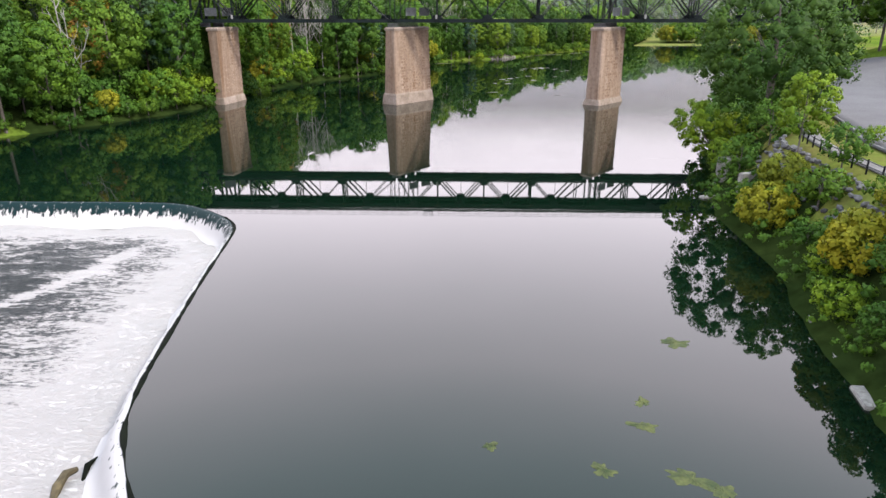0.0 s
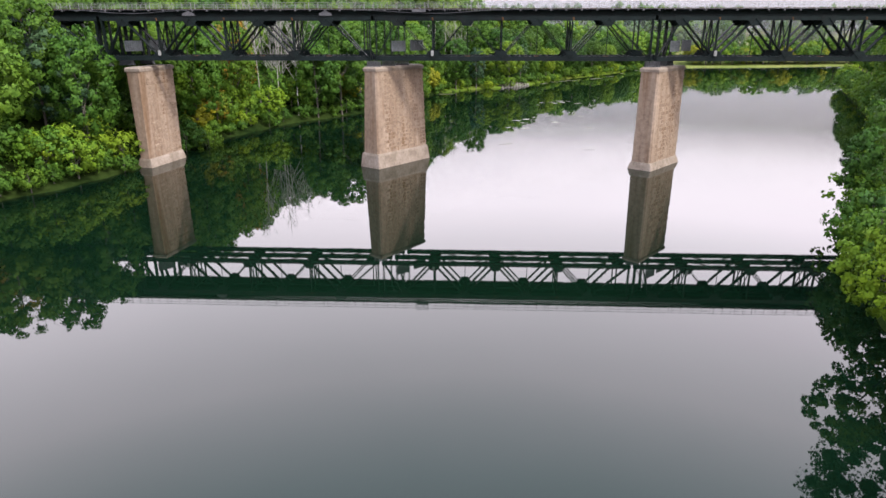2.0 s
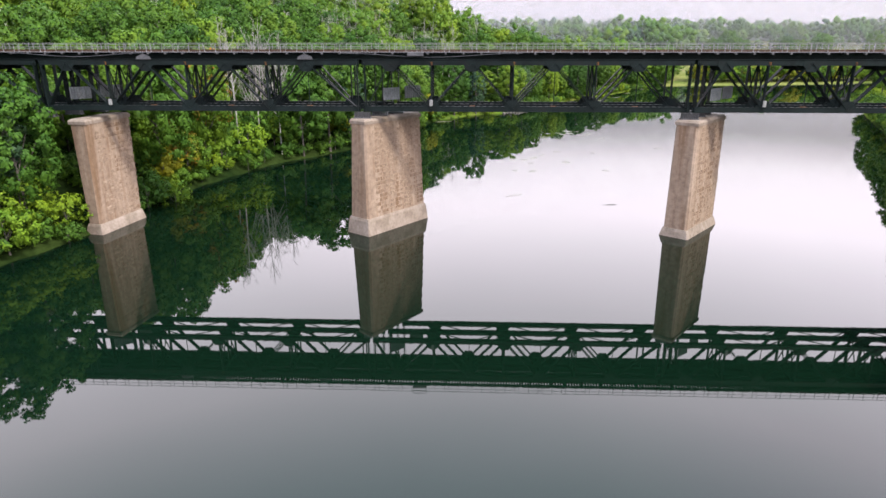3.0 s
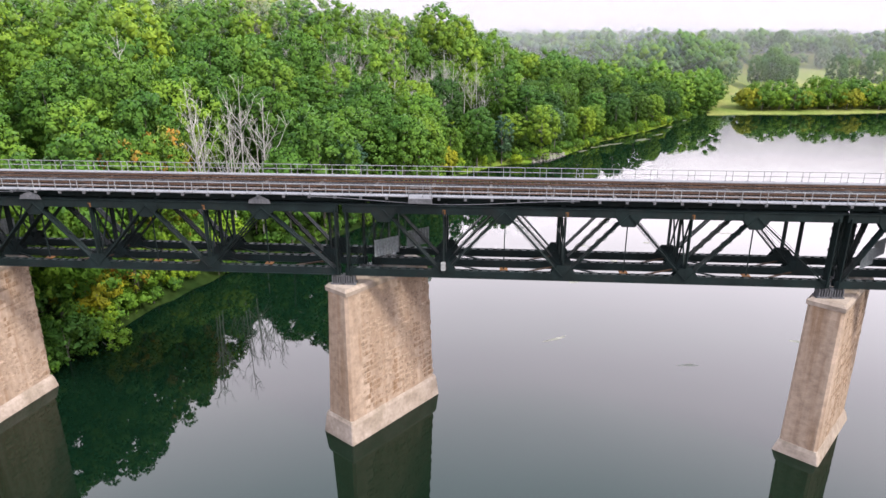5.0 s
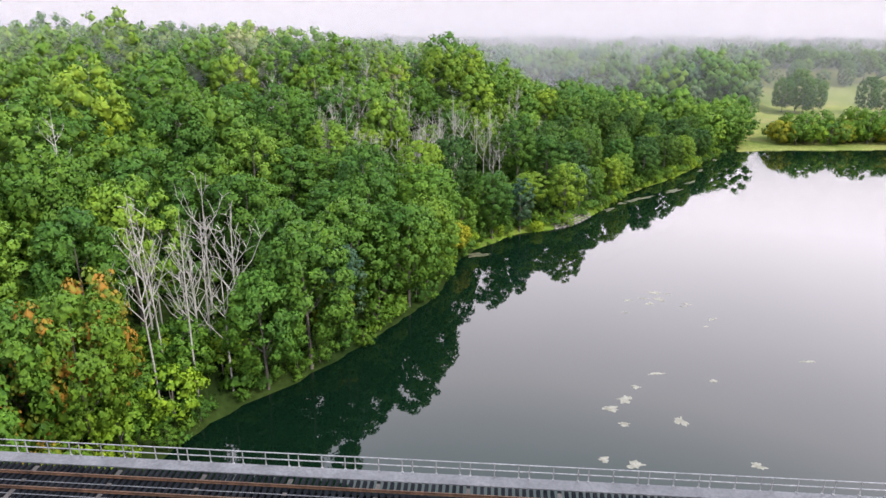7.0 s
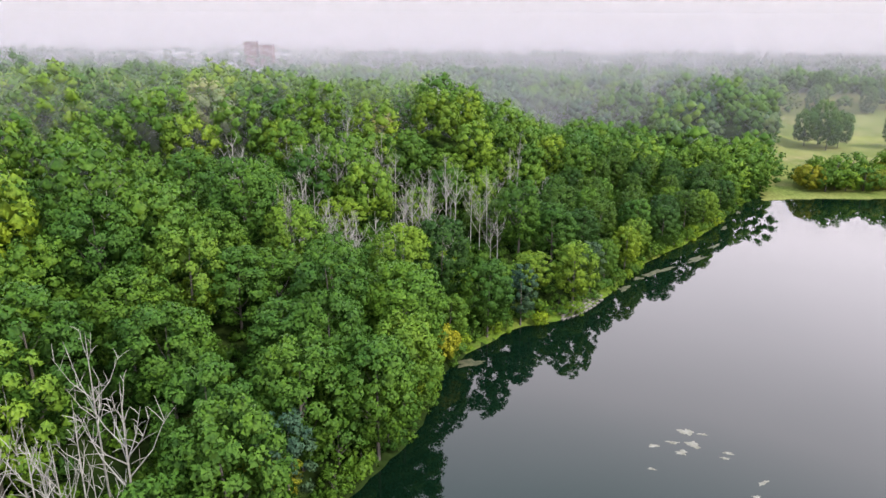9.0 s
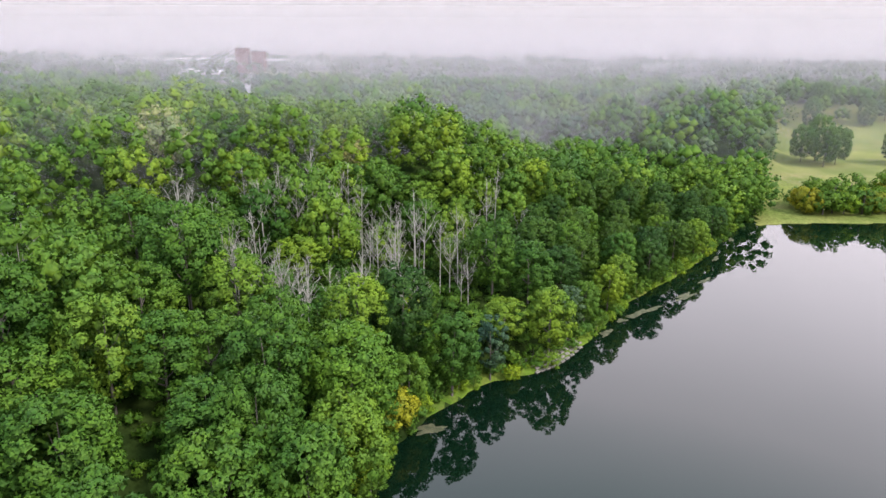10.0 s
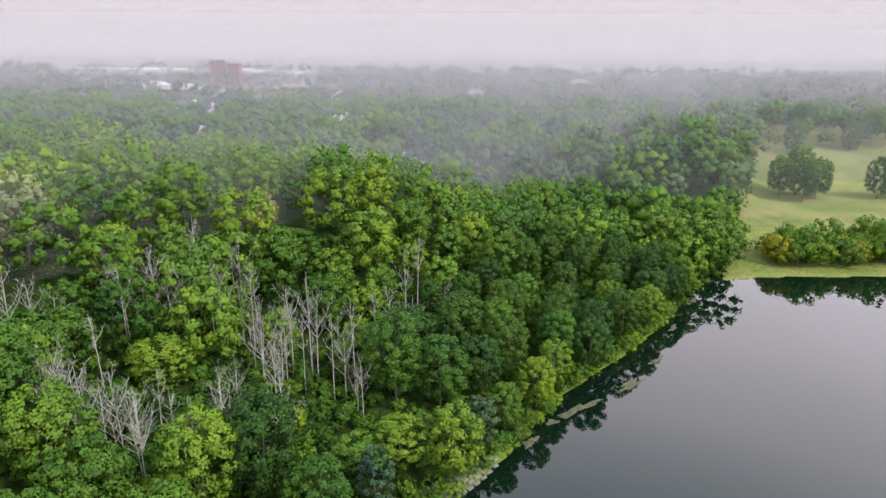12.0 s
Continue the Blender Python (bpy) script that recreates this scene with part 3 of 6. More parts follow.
def leafy(rng, lobes, leaves, size, cols=5, rows=3, core=0.62, tips=4):
    """A crown of leaf clumps: each a dense inner mass under loose sprays of tips-cornered leaves.
    Corners of the faces, the way they face, the corners of each face, and which faces are leaves."""
    lob = np.array(lobes)
    heart = lob[0, :3]
    corners, ways, inner, inner_ways = [], [], [], []
    mean = lob[1:, 3].mean()
    for x, y, z, r, rz in lob[1:]:
        c = np.array([x, y, z])
        o = c - heart
        o /= np.linalg.norm(o) + 1e-6
        shape = np.array([r, r, rz])
        g, u = ball(rng, c, r * core, rz * core, cols, rows)
        inner.append(g)
        inner_ways.append(u * 0.6 + o * 0.4)
        n = max(5, int(leaves * (r / mean) ** 2))
        d = rng.normal(size=(n, 3)) + o * 0.8
        d[:, 2] += 0.35
        d /= np.linalg.norm(d, axis=1)[:, None]
        axes = rng.normal(size=(13, 3)) + o * 0.7
        axes[:, 2] += 0.3
        axes /= np.linalg.norm(axes, axis=1)[:, None]
        knob = np.clip(((d @ axes.T).max(1) - 0.72) / 0.28, 0, 1) ** 0.8
        pos = c + d * shape * ((0.60 + 0.46 * knob) * rng.uniform(0.86, 1.1, n))[:, None]
        nrm = d + rng.normal(size=pos.shape) * 0.5
        nrm /= np.linalg.norm(nrm, axis=1)[:, None]
        side = np.cross(nrm, rng.normal(size=pos.shape))
        side /= np.linalg.norm(side, axis=1)[:, None]
        other = np.cross(nrm, side)
        s = (size * rng.uniform(0.6, 1.3, n))[:, None]
        if tips == 4:
            leaf = [pos - side * s * 0.5, pos - other * s * 0.42 - nrm * s * 0.14, pos + side * s * 0.5, pos + other * s * 0.42 - nrm * s * 0.14]
        else:
            leaf = [pos - side * s * 0.45 - other * s * 0.3 - nrm * s * 0.1, pos + side * s * 0.45 - other * s * 0.25, pos + other * s * 0.55 - nrm * s * 0.1]
        way = d * 0.6 + o * 0.35 + nrm * 0.35 + np.array([0, 0, 0.1])
        corners.append(np.stack(leaf, 1).reshape(-1, 3))
        ways.append(np.repeat(way, tips, 0))
    w = np.concatenate(ways + inner_ways)
    n_leaf, n_in = sum(len(k) for k in corners) // tips, sum(len(k) for k in inner) // 4
    sides = np.concatenate([np.full(n_leaf, tips), np.full(n_in, 4)])
    return np.concatenate(corners + inner), w / np.linalg.norm(w, axis=1)[:, None], sides, np.arange(n_leaf + n_in) < n_leaf


def leaf_mesh(name, verts, facing, sides, leaf, material, inside):
    """A mesh of separate leaves, shaded softly by the way their clump faces."""
    n, total = len(sides), len(verts)
    me = bpy.data.meshes.new(name)
    me.vertices.add(total)
    me.vertices.foreach_set("co", np.ascontiguousarray(verts, dtype=np.float32).ravel())
    me.loops.add(total)
    me.loops.foreach_set("vertex_index", np.arange(total, dtype=np.int32))
    me.polygons.add(n)
    me.polygons.foreach_set("loop_start", np.concatenate([[0], np.cumsum(sides)[:-1]]).astype(np.int32))
    me.polygons.foreach_set("loop_total", sides.astype(np.int32))
    me.polygons.foreach_set("use_smooth", np.ones(n, dtype=bool))
    me.materials.append(material)
    me.materials.append(inside)
    me.polygons.foreach_set("material_index", np.ascontiguousarray(~leaf, dtype=np.int32))
    me.update()
    me.normals_split_custom_set_from_vertices(np.ascontiguousarray(facing, dtype=np.float32).tolist())
    return me


def add_tube(bm, pts, radii, sides=6):
    rings = []
    for i, (p, r) in enumerate(zip(pts, radii)):
        p = Vector(p)
        d = (Vector(pts[min(i + 1, len(pts) - 1)]) - Vector(pts[max(i - 1, 0)])).normalized()
        x = d.cross(Vector((0.3, 0.9, 0.1))).normalized()
        y = d.cross(x)
        rings.append([bm.verts.new(p + (x * math.cos(a) + y * math.sin(a)) * r) for a in (2 * math.pi * k / sides for k in range(sides))])
    for a, b in zip(rings, rings[1:]):
        for i in range(sides):
            bm.faces.new((a[i], a[(i + 1) % sides], b[(i + 1) % sides], b[i]))
    bm.faces.new(rings[-1])


def trunk_mesh(name, rng, h, r, material, limbs=6, spread=0.35, sides=6, twigs=0, start=0.3):
    bm = bmesh.new()
    sway = rng.normal(size=2) * 0.03 * h
    pts = [(sway[0] * t * t, sway[1] * t * t, h * t - (1.5 if t == 0 else 0)) for t in (0, 0.3, 0.6, 0.85, 1.0)]
    add_tube(bm, pts, [r * 1.25, r, r * 0.7, r * 0.4, r * 0.12], sides)
    for i in range(limbs):
        t = rng.uniform(start, 0.88)
        a = rng.uniform(0, 2 * math.pi)
        ln = h * spread * rng.uniform(0.6, 1.1) * (1.2 - t)
        o = Vector((sway[0] * t * t, sway[1] * t * t, h * t))
        q = o + Vector((math.cos(a) * ln * 0.5, math.sin(a) * ln * 0.5, ln * 0.5))
        e = q + Vector((math.cos(a) * ln * 0.35, math.sin(a) * ln * 0.35, ln * 0.65))
        rr = r * (1 - t) * 0.75 + 0.03
        add_tube(bm, [o, q, e], [rr, rr * 0.6, rr * 0.2], 4)
        for j in range(twigs):
            s = o.lerp(q, rng.uniform(0.4, 1)) if j % 2 else q.lerp(e, rng.uniform(0.1, 0.9))
            v = Vector(rng.normal(size=3))
            v.z = abs(v.z) + 0.3
            v = v.normalized() * ln * rng.uniform(0.25, 0.5)
            add_tube(bm, [s, s + v * 0.5 + Vector((0, 0, 0.1)), s + v], [max(0.035, rr * 0.35), 0.03, 0.016], 3)
    me = bpy.data.meshes.new(name)
    bm.to_mesh(me)
    bm.free()
    me.materials.append(material)
    return me


def tree_kind(seed, h, r, material, leaves=70, size=0.42, base=0.1, lobes=28, trunk=0.22, small=0.19, large=0.31, inside=None, tips=4):
    rng = np.random.default_rng(seed)
    verts, ways, sides, leaf = leafy(rng, crown_lobes(rng, h, r, base, lobes, small, large), leaves, size, 5, 2, 0.6, tips)
    return leaf_mesh("crown", verts, ways, sides, leaf, material, inside or material), trunk_mesh("trunk", rng, h * 0.8, trunk, BARK, 5, 0.3)


def place_tree(kind, x, y, scale, turn, label, name="tree", group="", z=None, sz=1.0, lean=0.0):
    crown, trunk = kind
    gz = float(ground_height(np.array([x]), np.array([y]))[0]) if z is None else z
    ob = empty(name, pose(x, y, gz, 0, lean, 0) @ pose(0, 0, 0, 0, 0, turn) @ Matrix.Diagonal((scale, scale, scale * sz, 1)), label, "tree", group)
    part_mesh("trunk", trunk, ob)
    if crown is not None:
        part_mesh("crown", crown, ob)
    return ob


TALL = (23, 21, 25, 22, 23, 19, 22, 24, 23)        # heights of the woodland kinds
KINDS = [tree_kind(k + 1, TALL[k], r, m, n, 0.62, 0.10, lobes, 0.26, 0.14, 0.27, None, 3) for k, (r, m, n, lobes) in enumerate((
    (7.4, LEAF, 78, 66), (7.9, LEAF, 78, 70), (7.0, LEAF, 78, 66), (7.2, LEAF_LIGHT, 78, 64), (8.2, LEAF, 78, 74),
    (6.6, LEAF_LIGHT, 70, 56), (5.4, LEAF_GREY, 52, 46), (7.5, LEAF, 78, 66), (7.6, LEAF_DARK, 78, 68)))]
PALE = tree_kind(27, 17, 6.0, LEAF_PALE, 40, 0.5, 0.05, 40)
TURNING = [tree_kind(21, 12, 4.0, LEAF_TURN, 36, 0.42, 0.05, 34), tree_kind(22, 14, 4.6, LEAF_TURN, 36, 0.42, 0.1, 36)]
GOLDEN = [tree_kind(23, 7, 4.4, LEAF_GOLD, 90, 0.36, 0.0, 44, 0.12, 0.17, 0.27), tree_kind(24, 6, 3.6, LEAF_GOLD, 90, 0.34, 0.0, 40, 0.12, 0.17, 0.27)]
BUSHES = [tree_kind(31, 5, 3.1, LEAF_YOUNG, 34, 0.30, 0.0, 26, 0.1, 0.18, 0.3), tree_kind(32, 4.2, 2.9, LEAF, 34, 0.30, 0.0, 26, 0.1, 0.18, 0.3),
          tree_kind(33, 6, 3.3, LEAF, 34, 0.32, 0.0, 28, 0.1, 0.18, 0.3), tree_kind(34, 5, 3.1, LEAF_DARK, 34, 0.30, 0.0, 26, 0.1, 0.18, 0.3)]
DEAD = [(None, trunk_mesh("trunk", np.random.default_rng(40 + s), h, 0.13, DEADWOOD, n, w, 5, 5, st)) for s, h, n, st, w in (
    (0, 19, 9, 0.38, 0.36), (1, 16, 11, 0.3, 0.42), (2, 21, 8, 0.5, 0.3), (3, 15, 12, 0.22, 0.46), (4, 18, 7, 0.45, 0.34))]


def scatter(rng, x0, x1, y0, y1, gap, ok, tries=9000, taken=()):
    """Places at least gap apart, and from those taken, where ok(x, y)."""
    cells = {}
    for p in taken:
        cells.setdefault((int(p[0] // gap), int(p[1] // gap)), []).append(p)
    out = []
    cand = np.stack([rng.uniform(x0, x1, tries), rng.uniform(y0, y1, tries)], 1)
    good = ok(cand[:, 0], cand[:, 1])
    for x, y in cand[good]:
        c = (int(x // gap), int(y // gap))
        if all((x - a) ** 2 + (y - b) ** 2 > gap * gap for i in (-1, 0, 1) for j in (-1, 0, 1) for a, b in cells.get((c[0] + i, c[1] + j), ())):
            cells.setdefault(c, []).append((x, y))
            out.append((x, y))
    return out


def in_woods(px, py):
    d, right = shore_distance(px, py)
    track = (np.abs(py - 73.5) < 7.0)
    glade = np.hypot((px - 2) / 15, (py - 231) / 9) < 1
    return (d > 0.6) & ~right & (in_field(px, py) < 0.85) & ~track & ~glade


def dead_zone(px, py):
    return (np.hypot((px + 27) / 33, (py - 252) / 36) < 1) | (np.hypot((px + 52) / 16, (py - 138) / 11) < 1)


rng = np.random.default_rng(11)
# single dead trees that stand out over the canopy
DEAD_AT = [(-42.8, 216, 0.9), (-49.6, 259, 1.1), (-43.6, 268, 1.1), (-24.8, 258, 1.0), (-17.7, 258, 1.0), (-34.5, 272, 1.05), (-65.9, 240, 0.85),
           (-76, 149, 0.9), (-71, 152, 0.8), (-52.5, 130.5, 1.05), (-48.5, 143, 0.95), (-42, 138, 1.05), (-45, 134, 0.8), (-47, 131, 0.9), (-54, 136, 0.85), (-73, 190, 0.95),
           (-38, 262, 1.0), (-29, 264, 0.95), (-21, 266, 1.0), (-52, 250, 0.95), (-92, 88, 1.0), (-86, 100, 0.9), (-74, 44, 0.95), (-70, 39, 0.9)]
DEAD_AT += [(-44, 254, 1.0), (-51, 260, 0.85), (-37, 263, 1.1), (-36, 271, 0.9), (-22, 250, 1.0), (-18, 254, 0.85), (-13, 257, 1.1), (-3, 248, 0.9), (-1, 249, 1.0), (2, 280, 0.85), (-39, 213, 1.1), (-30, 213, 0.9), (-37, 219, 1.0), (-21, 225, 0.85), (-48, 220, 1.1), (-42, 257, 0.9), (-65, 232, 1.0), (-17, 243, 0.85), (8, 291, 1.1)]
DEAD_AT += [(x + rng.uniform(-8, 8), y + rng.uniform(-8, 8), s * rng.uniform(0.7, 1.0)) for x, y, s in DEAD_AT[-19:] for _ in range(2)]
for i, (x, y, s) in enumerate(DEAD_AT):
    place_tree(DEAD[i % 5], x, y, s * (1.2 if y < 150 else 1.0), rng.uniform(0, 360), "bare bleached grey dead tree on the wooded slope", "dead_tree", "dead trees", sz=1.2)
# single trees with a look of their own
LIVE = []
for kind, x, y, s, lab in ((TURNING[0], -58, 106, 1.0, "tree turning orange and red at the river edge"), (TURNING[1], -63, 113, 1.0, "tree turning orange and yellow on the slope"),
                           (TURNING[1], -51.5, 101, 0.7, "low tree turning orange by the water"), (TURNING[1], -55, 97, 1.15, "tree turning orange by the water"), (TURNING[0], -72, 47, 1.2, "tree with red and orange autumn leaves"), (KINDS[5], -68, 50, 1.1, "yellow-green tree on the slope"), (TURNING[0], -80, 66, 1.3, "tree with red and orange autumn leaves"),
                           (TURNING[0], -97, 60, 1.2, "tree with red and orange autumn leaves"), (GOLDEN[0], -66, 41, 0.75, "golden bush hanging over the water"),
                           (KINDS[6], -63, 62, 0.95, "slender grey-green tree on a bare pale trunk"), (KINDS[3], -8, 204.5, 0.62, "yellow-green willow leaning over the water"),
                           (KINDS[2], -58.5, 61.5, 0.8, "tall green tree beside the bridge"), (KINDS[0], -58, 85.5, 0.85, "tall green tree beside the bridge"), (KINDS[7], -52.5, 92.5, 0.9, "tall green tree at the water"), (KINDS[2], -66, 62, 0.85, "tall green tree beside the bridge"), (PALE, -86, 268, 1.3, "pale cream-green willow standing above the canopy"), (PALE, -40, 306, 0.8, "pale grey-green willow on the slope")):
    place_tree(kind, x, y, s, rng.uniform(0, 360), lab, "tree" if kind not in GOLDEN else "bush", "trees of the river slope", sz=1.15 if lab.startswith("tall") else 1.0)
    LIVE.append((x, y, s))

for i, y in enumerate(range(90, 117, 5)):
    x = float(np.interp(y, [p[1] for p in LEFT_BANK[:14]], [p[0] for p in LEFT_BANK[:14]])) - 5.5 - 3.5 * (i % 2)
    if i in (3, 5):
        place_tree(TURNING[i % 2], x + 2, y, 1.15, i * 71, "tall tree turning orange and yellow above the water", "tree", "trees of the river slope", sz=1.5)
    else:
        place_tree(KINDS[i], x, y, 0.82 + 0.06 * (i % 3), i * 71, "tall full green tree above the water", "tree", "trees of the river slope", sz=1.2)
    LIVE.append((x, y, 1.0))
for i, (x, y) in enumerate(((-47.5, 121), (-44, 125.5), (-49.5, 127), (-40, 129), (-45.5, 131))):
    place_tree(DEAD[(i * 2) % 5], x, y, 1.0, i * 97, "tall bare bleached dead tree standing by the water", "dead_tree", "dead trees", sz=1.45)
    DEAD_AT.append((x, y, 1.0))
for i, (x, y) in enumerate(((-52, 121), (-49, 124), (-46, 127.5), (-52, 130), (-48, 133), (-42.5, 131.5), (-55, 126), (-44, 136), (-39, 133), (-50, 117))):
    place_tree(BUSHES[i % 3], x, y, 1.0 + 0.15 * (i % 3), i * 61, "dense green bush below the dead trees", "bush", "bushes along the bank")

for i, (x, y) in enumerate(((-31, 214), (-36, 221), (-26, 217), (-43, 216), (-34, 227), (-20, 226), (-10, 229), (-47, 231), (-24, 232), (-14, 238))):
    place_tree(DEAD[i % 5], x, y, 0.8 + 0.07 * (i % 4), i * 97, "slender bare bleached dead tree in the clearing", "dead_tree", "dead trees")
    place_tree(BUSHES[i % 3], x + 2.5, y - 2.0, 1.1, i * 61, "dense green bush below the dead trees", "bush", "bushes along the bank")
    DEAD_AT.append((x, y, 1.0))
bare = [(p[0], p[1]) for p in DEAD_AT]
scrub = scatter(np.random.default_rng(77), -60, 12, 206, 266, 3.6, lambda a, b: (np.hypot((a + 17) / 34, (b - 233) / 25) < 1) & (shore_distance(a, b)[0] > 1.5) & ~shore_distance(a, b)[1], 4000)
for i, (x, y) in enumerate(scrub[:150]):
    place_tree((BUSHES[1], BUSHES[3], BUSHES[3], BUSHES[2])[i % 4], x, y, 0.45 + 0.12 * (i % 5), i * 61, "low tangled green scrub below the dead trees", "bush", "scrub of the clearing", sz=0.7 + 0.15 * (i % 3))
own = [(p[0], p[1]) for p in LIVE]
# crowns that stand out, with the height of their tops
STAND = [(11, 232, 16.0, 3), (3.5, 229, 13.0, 3), (17.5, 253, 23.5, 0), (26.5, 260, 20.5, 8), (33, 270, 21.5, 8), (46.5, 282, 18.5, 0), (57, 292, 18.0, 8), (67.5, 302, 17.5, 8), (80, 322, 17.5, 8), (-1, 256, 23.0, 8), (8, 268, 24.0, 8), (20, 278, 24.0, 8), (32, 290, 24.0, 8),
         (-16, 190, 26.5, 4), (-26, 172, 28.5, 1), (-19, 197, 25.0, 0), (-33, 172, 26.5, 2), (-36.5, 148, 27.5, 0), (-43, 209, 33.5, 3)]
SLOPE = [(-55, 213, 42.5, 4), (-57, 198, 34.5, 1), (-57, 166, 32.5, 7), (-58, 137, 34.5, 3), (-59, 125, 32.0, 0), (-72, 140, 38.0, 4), (-69, 179, 41.5, 1), (-53, 180, 36.0, 3), (-46, 184, 31.0, 0),
         (-58, 234, 35.0, 1), (-40, 240, 27.0, 3), (-73, 226, 41.5, 7), (-74, 287, 47.5, 2), (-74, 303, 50.0, 4), (-16, 292, 30.5, 5), (-28, 296, 34.5, 0), (-14, 278, 28.5, 1), (-47, 159, 30.5, 4), (-27, 158, 26.0, 7), (-40, 189, 30.0, 2)]
for i, (x, y, top, k) in enumerate(STAND + SLOPE):
    s = 0.78 if x > 20 or top < 17 else 1.0 + 0.08 * math.sin(i * 2.1)
    tall = (top - float(ground_height(x, y))) / (TALL[k] * s)
    place_tree(KINDS[k], x, y, s, i * 67, "bright green tree at the bend of the bank" if k == 3 and x > 0 else "broad full-crowned green tree on the wooded river slope", "tree", "trees of the river slope", sz=tall)
    own.append((x, y))
edge_row = scatter(rng, -90, 106, 14, 350, 8.6, lambda a, b: in_woods(a, b) & (shore_distance(a, b)[0] < 3.4), 14000, own)
near_spots = scatter(rng, -112, 112, 4, 352, 10.2, lambda a, b: in_woods(a, b) & (shore_distance(a, b)[0] < 46) & ~(dead_zone(a, b) & (np.sin(a * 3.1 + b * 1.7) > 0.65)), 9000, own + edge_row)
near_spots = [p for p in near_spots + edge_row if min(math.hypot(p[0] - q[0], p[1] - q[1]) for q in bare) > 4.2]
near_spots.sort(key=lambda p: abs(p[0] + 20) + abs(p[1] - 190) * 0.8)
first, rest = near_spots[:215], near_spots[215:]
for i, (x, y) in enumerate(first):
    k = int(rng.choice(8, p=[0.15, 0.14, 0.12, 0.16, 0.13, 0.14, 0.04, 0.12]))
    if x < -42 and y > 215 and i % 4:
        k = 3 if i % 4 == 1 else 5            # paler crowns up the hill
    if 205 < y < 245 and x > -48 and i % 2:
        k = 8 if i % 4 == 1 else 7            # deeper green low by the water
    if x > 10 and y > 255 and i % 3:
        k = 8                                 # the darker stand at the bend
    lone = min(math.hypot(x - p[0], y - p[1]) for p in bare)
    edge = float(shore_distance(np.array([x]), np.array([y]))[0][0])
    tall = 1.15 if 85 < y < 130 and edge < 15 else 1.0          # the tallest stand by the bridge
    place_tree(KINDS[k], x, y, rng.uniform(0.80, 1.10) * (0.62 if lone < 8 and y > 205 else 0.72 if x > 15 and y > 240 else 0.85 if edge < 4 and y > 190 else 1.0), rng.uniform(0, 360), "full green leafy tree on the wooded river slope", "tree", "trees of the river slope", sz=tall)
shrubs = scatter(rng, -98, 112, -12, 358, 3.5, lambda a, b: (shore_distance(a, b)[0] > -0.4) & (shore_distance(a, b)[0] < 2.6) & ~shore_distance(a, b)[1] & (in_field(a, b) < 0.3) & (np.abs(b - 71) > 7), 22000)
shrubs.sort(key=lambda p: p[1])
for x, y in shrubs[:300]:
    place_tree(BUSHES[int(rng.integers(3))], x, y, rng.uniform(0.55, 1.05), rng.uniform(0, 360), "dense green bush along the water's edge", "bush", "bushes along the bank")


second_row = scatter(rng, -110, 20, -20, 215, 5.2, lambda a, b: (shore_distance(a, b)[0] > 2.6) & (shore_distance(a, b)[0] < 9) & ~shore_distance(a, b)[1] & (np.abs(b - 72) > 7), 9000)
for i, (x, y) in enumerate(second_row):
    kind = GOLDEN[0] if i % 13 == 4 else BUSHES[i % 3]
    place_tree(kind, x, y, (1.0 if i % 13 == 4 else 1.3) + 0.4 * math.sin(i * 1.7) ** 2, i * 47, "yellowing bush under the slope trees" if i % 13 == 4 else "tall dense green bush under the slope trees", "bush", "bushes along the bank")


def far_woods(name, spots, count, size, r, h, seed, material, label, base=0.1, kinds=10, lobes=8, core=0.73, small=0.2, large=0.3):
    """Trees past counting as one mesh of leaf clumps."""
    rg = np.random.default_rng(seed)
    gz = ground_height(np.array([p[0] for p in spots]), np.array([p[1] for p in spots]))
    bank = []
    for _ in range(kinds):
        lob = crown_lobes(rg, h * rg.uniform(0.85, 1.15), r, base, lobes, small, large)
        bank.append(leafy(rg, lob, count, size, 5, 2, core, 3))
    parts, ways, sides, leaf, tones = [], [], [], [], []
    for (x, y), z in zip(spots, gz):
        q, f, p, k = bank[int(rg.integers(kinds))]
        q = q * rg.uniform(0.7, 1.3)
        a = rg.uniform(0, 6.28)
        c, s = math.cos(a), math.sin(a)
        parts.append(np.stack([q[:, 0] * c - q[:, 1] * s + x, q[:, 0] * s + q[:, 1] * c + y, q[:, 2] + z], 1))
        ways.append(np.stack([f[:, 0] * c - f[:, 1] * s, f[:, 0] * s + f[:, 1] * c, f[:, 2]], 1))
        sides.append(p)
        leaf.append(k)
        tones.append(np.full(len(p), rg.uniform(0, 1)))
    me = leaf_mesh(name, np.concatenate(parts), np.concatenate(ways), np.concatenate(sides), np.concatenate(leaf), material, material)
    me.attributes.new("tree_tone", "FLOAT", "FACE").data.foreach_set("value", np.concatenate(tones).astype(np.float32))
    return tagged(new(name, me), label, "woodland", kind="stuff")


taken = own + near_spots
slope = scatter(rng, -330, 175, 5, 420, 9.2, lambda a, b: in_woods(a, b) & (a > -75 - b * 0.72) & ((shore_distance(a, b)[0] >= 44) | (b > 350)) & ~(dead_zone(a, b) & (np.sin(a * 3.1 + b * 1.7) > 0.65)), 15000, taken)
depth = shore_distance(np.array([p[0] for p in slope]), np.array([p[1] for p in slope]))[0]
front = [p for p, d in zip(slope, depth) if d < 84 and p[1] < 330]
slope = [p for p, d in zip(slope, depth) if not (d < 84 and p[1] < 330)]
pick = rng.uniform(size=len(slope))
far_woods("woodland_near", [p for i, p in enumerate(front + rest) if i % 3 == 0], 40, 0.74, 7.4, 21, 4, LEAF, "full green crowns on the hill above the river trees", 0.06, 10, 32, 0.7)
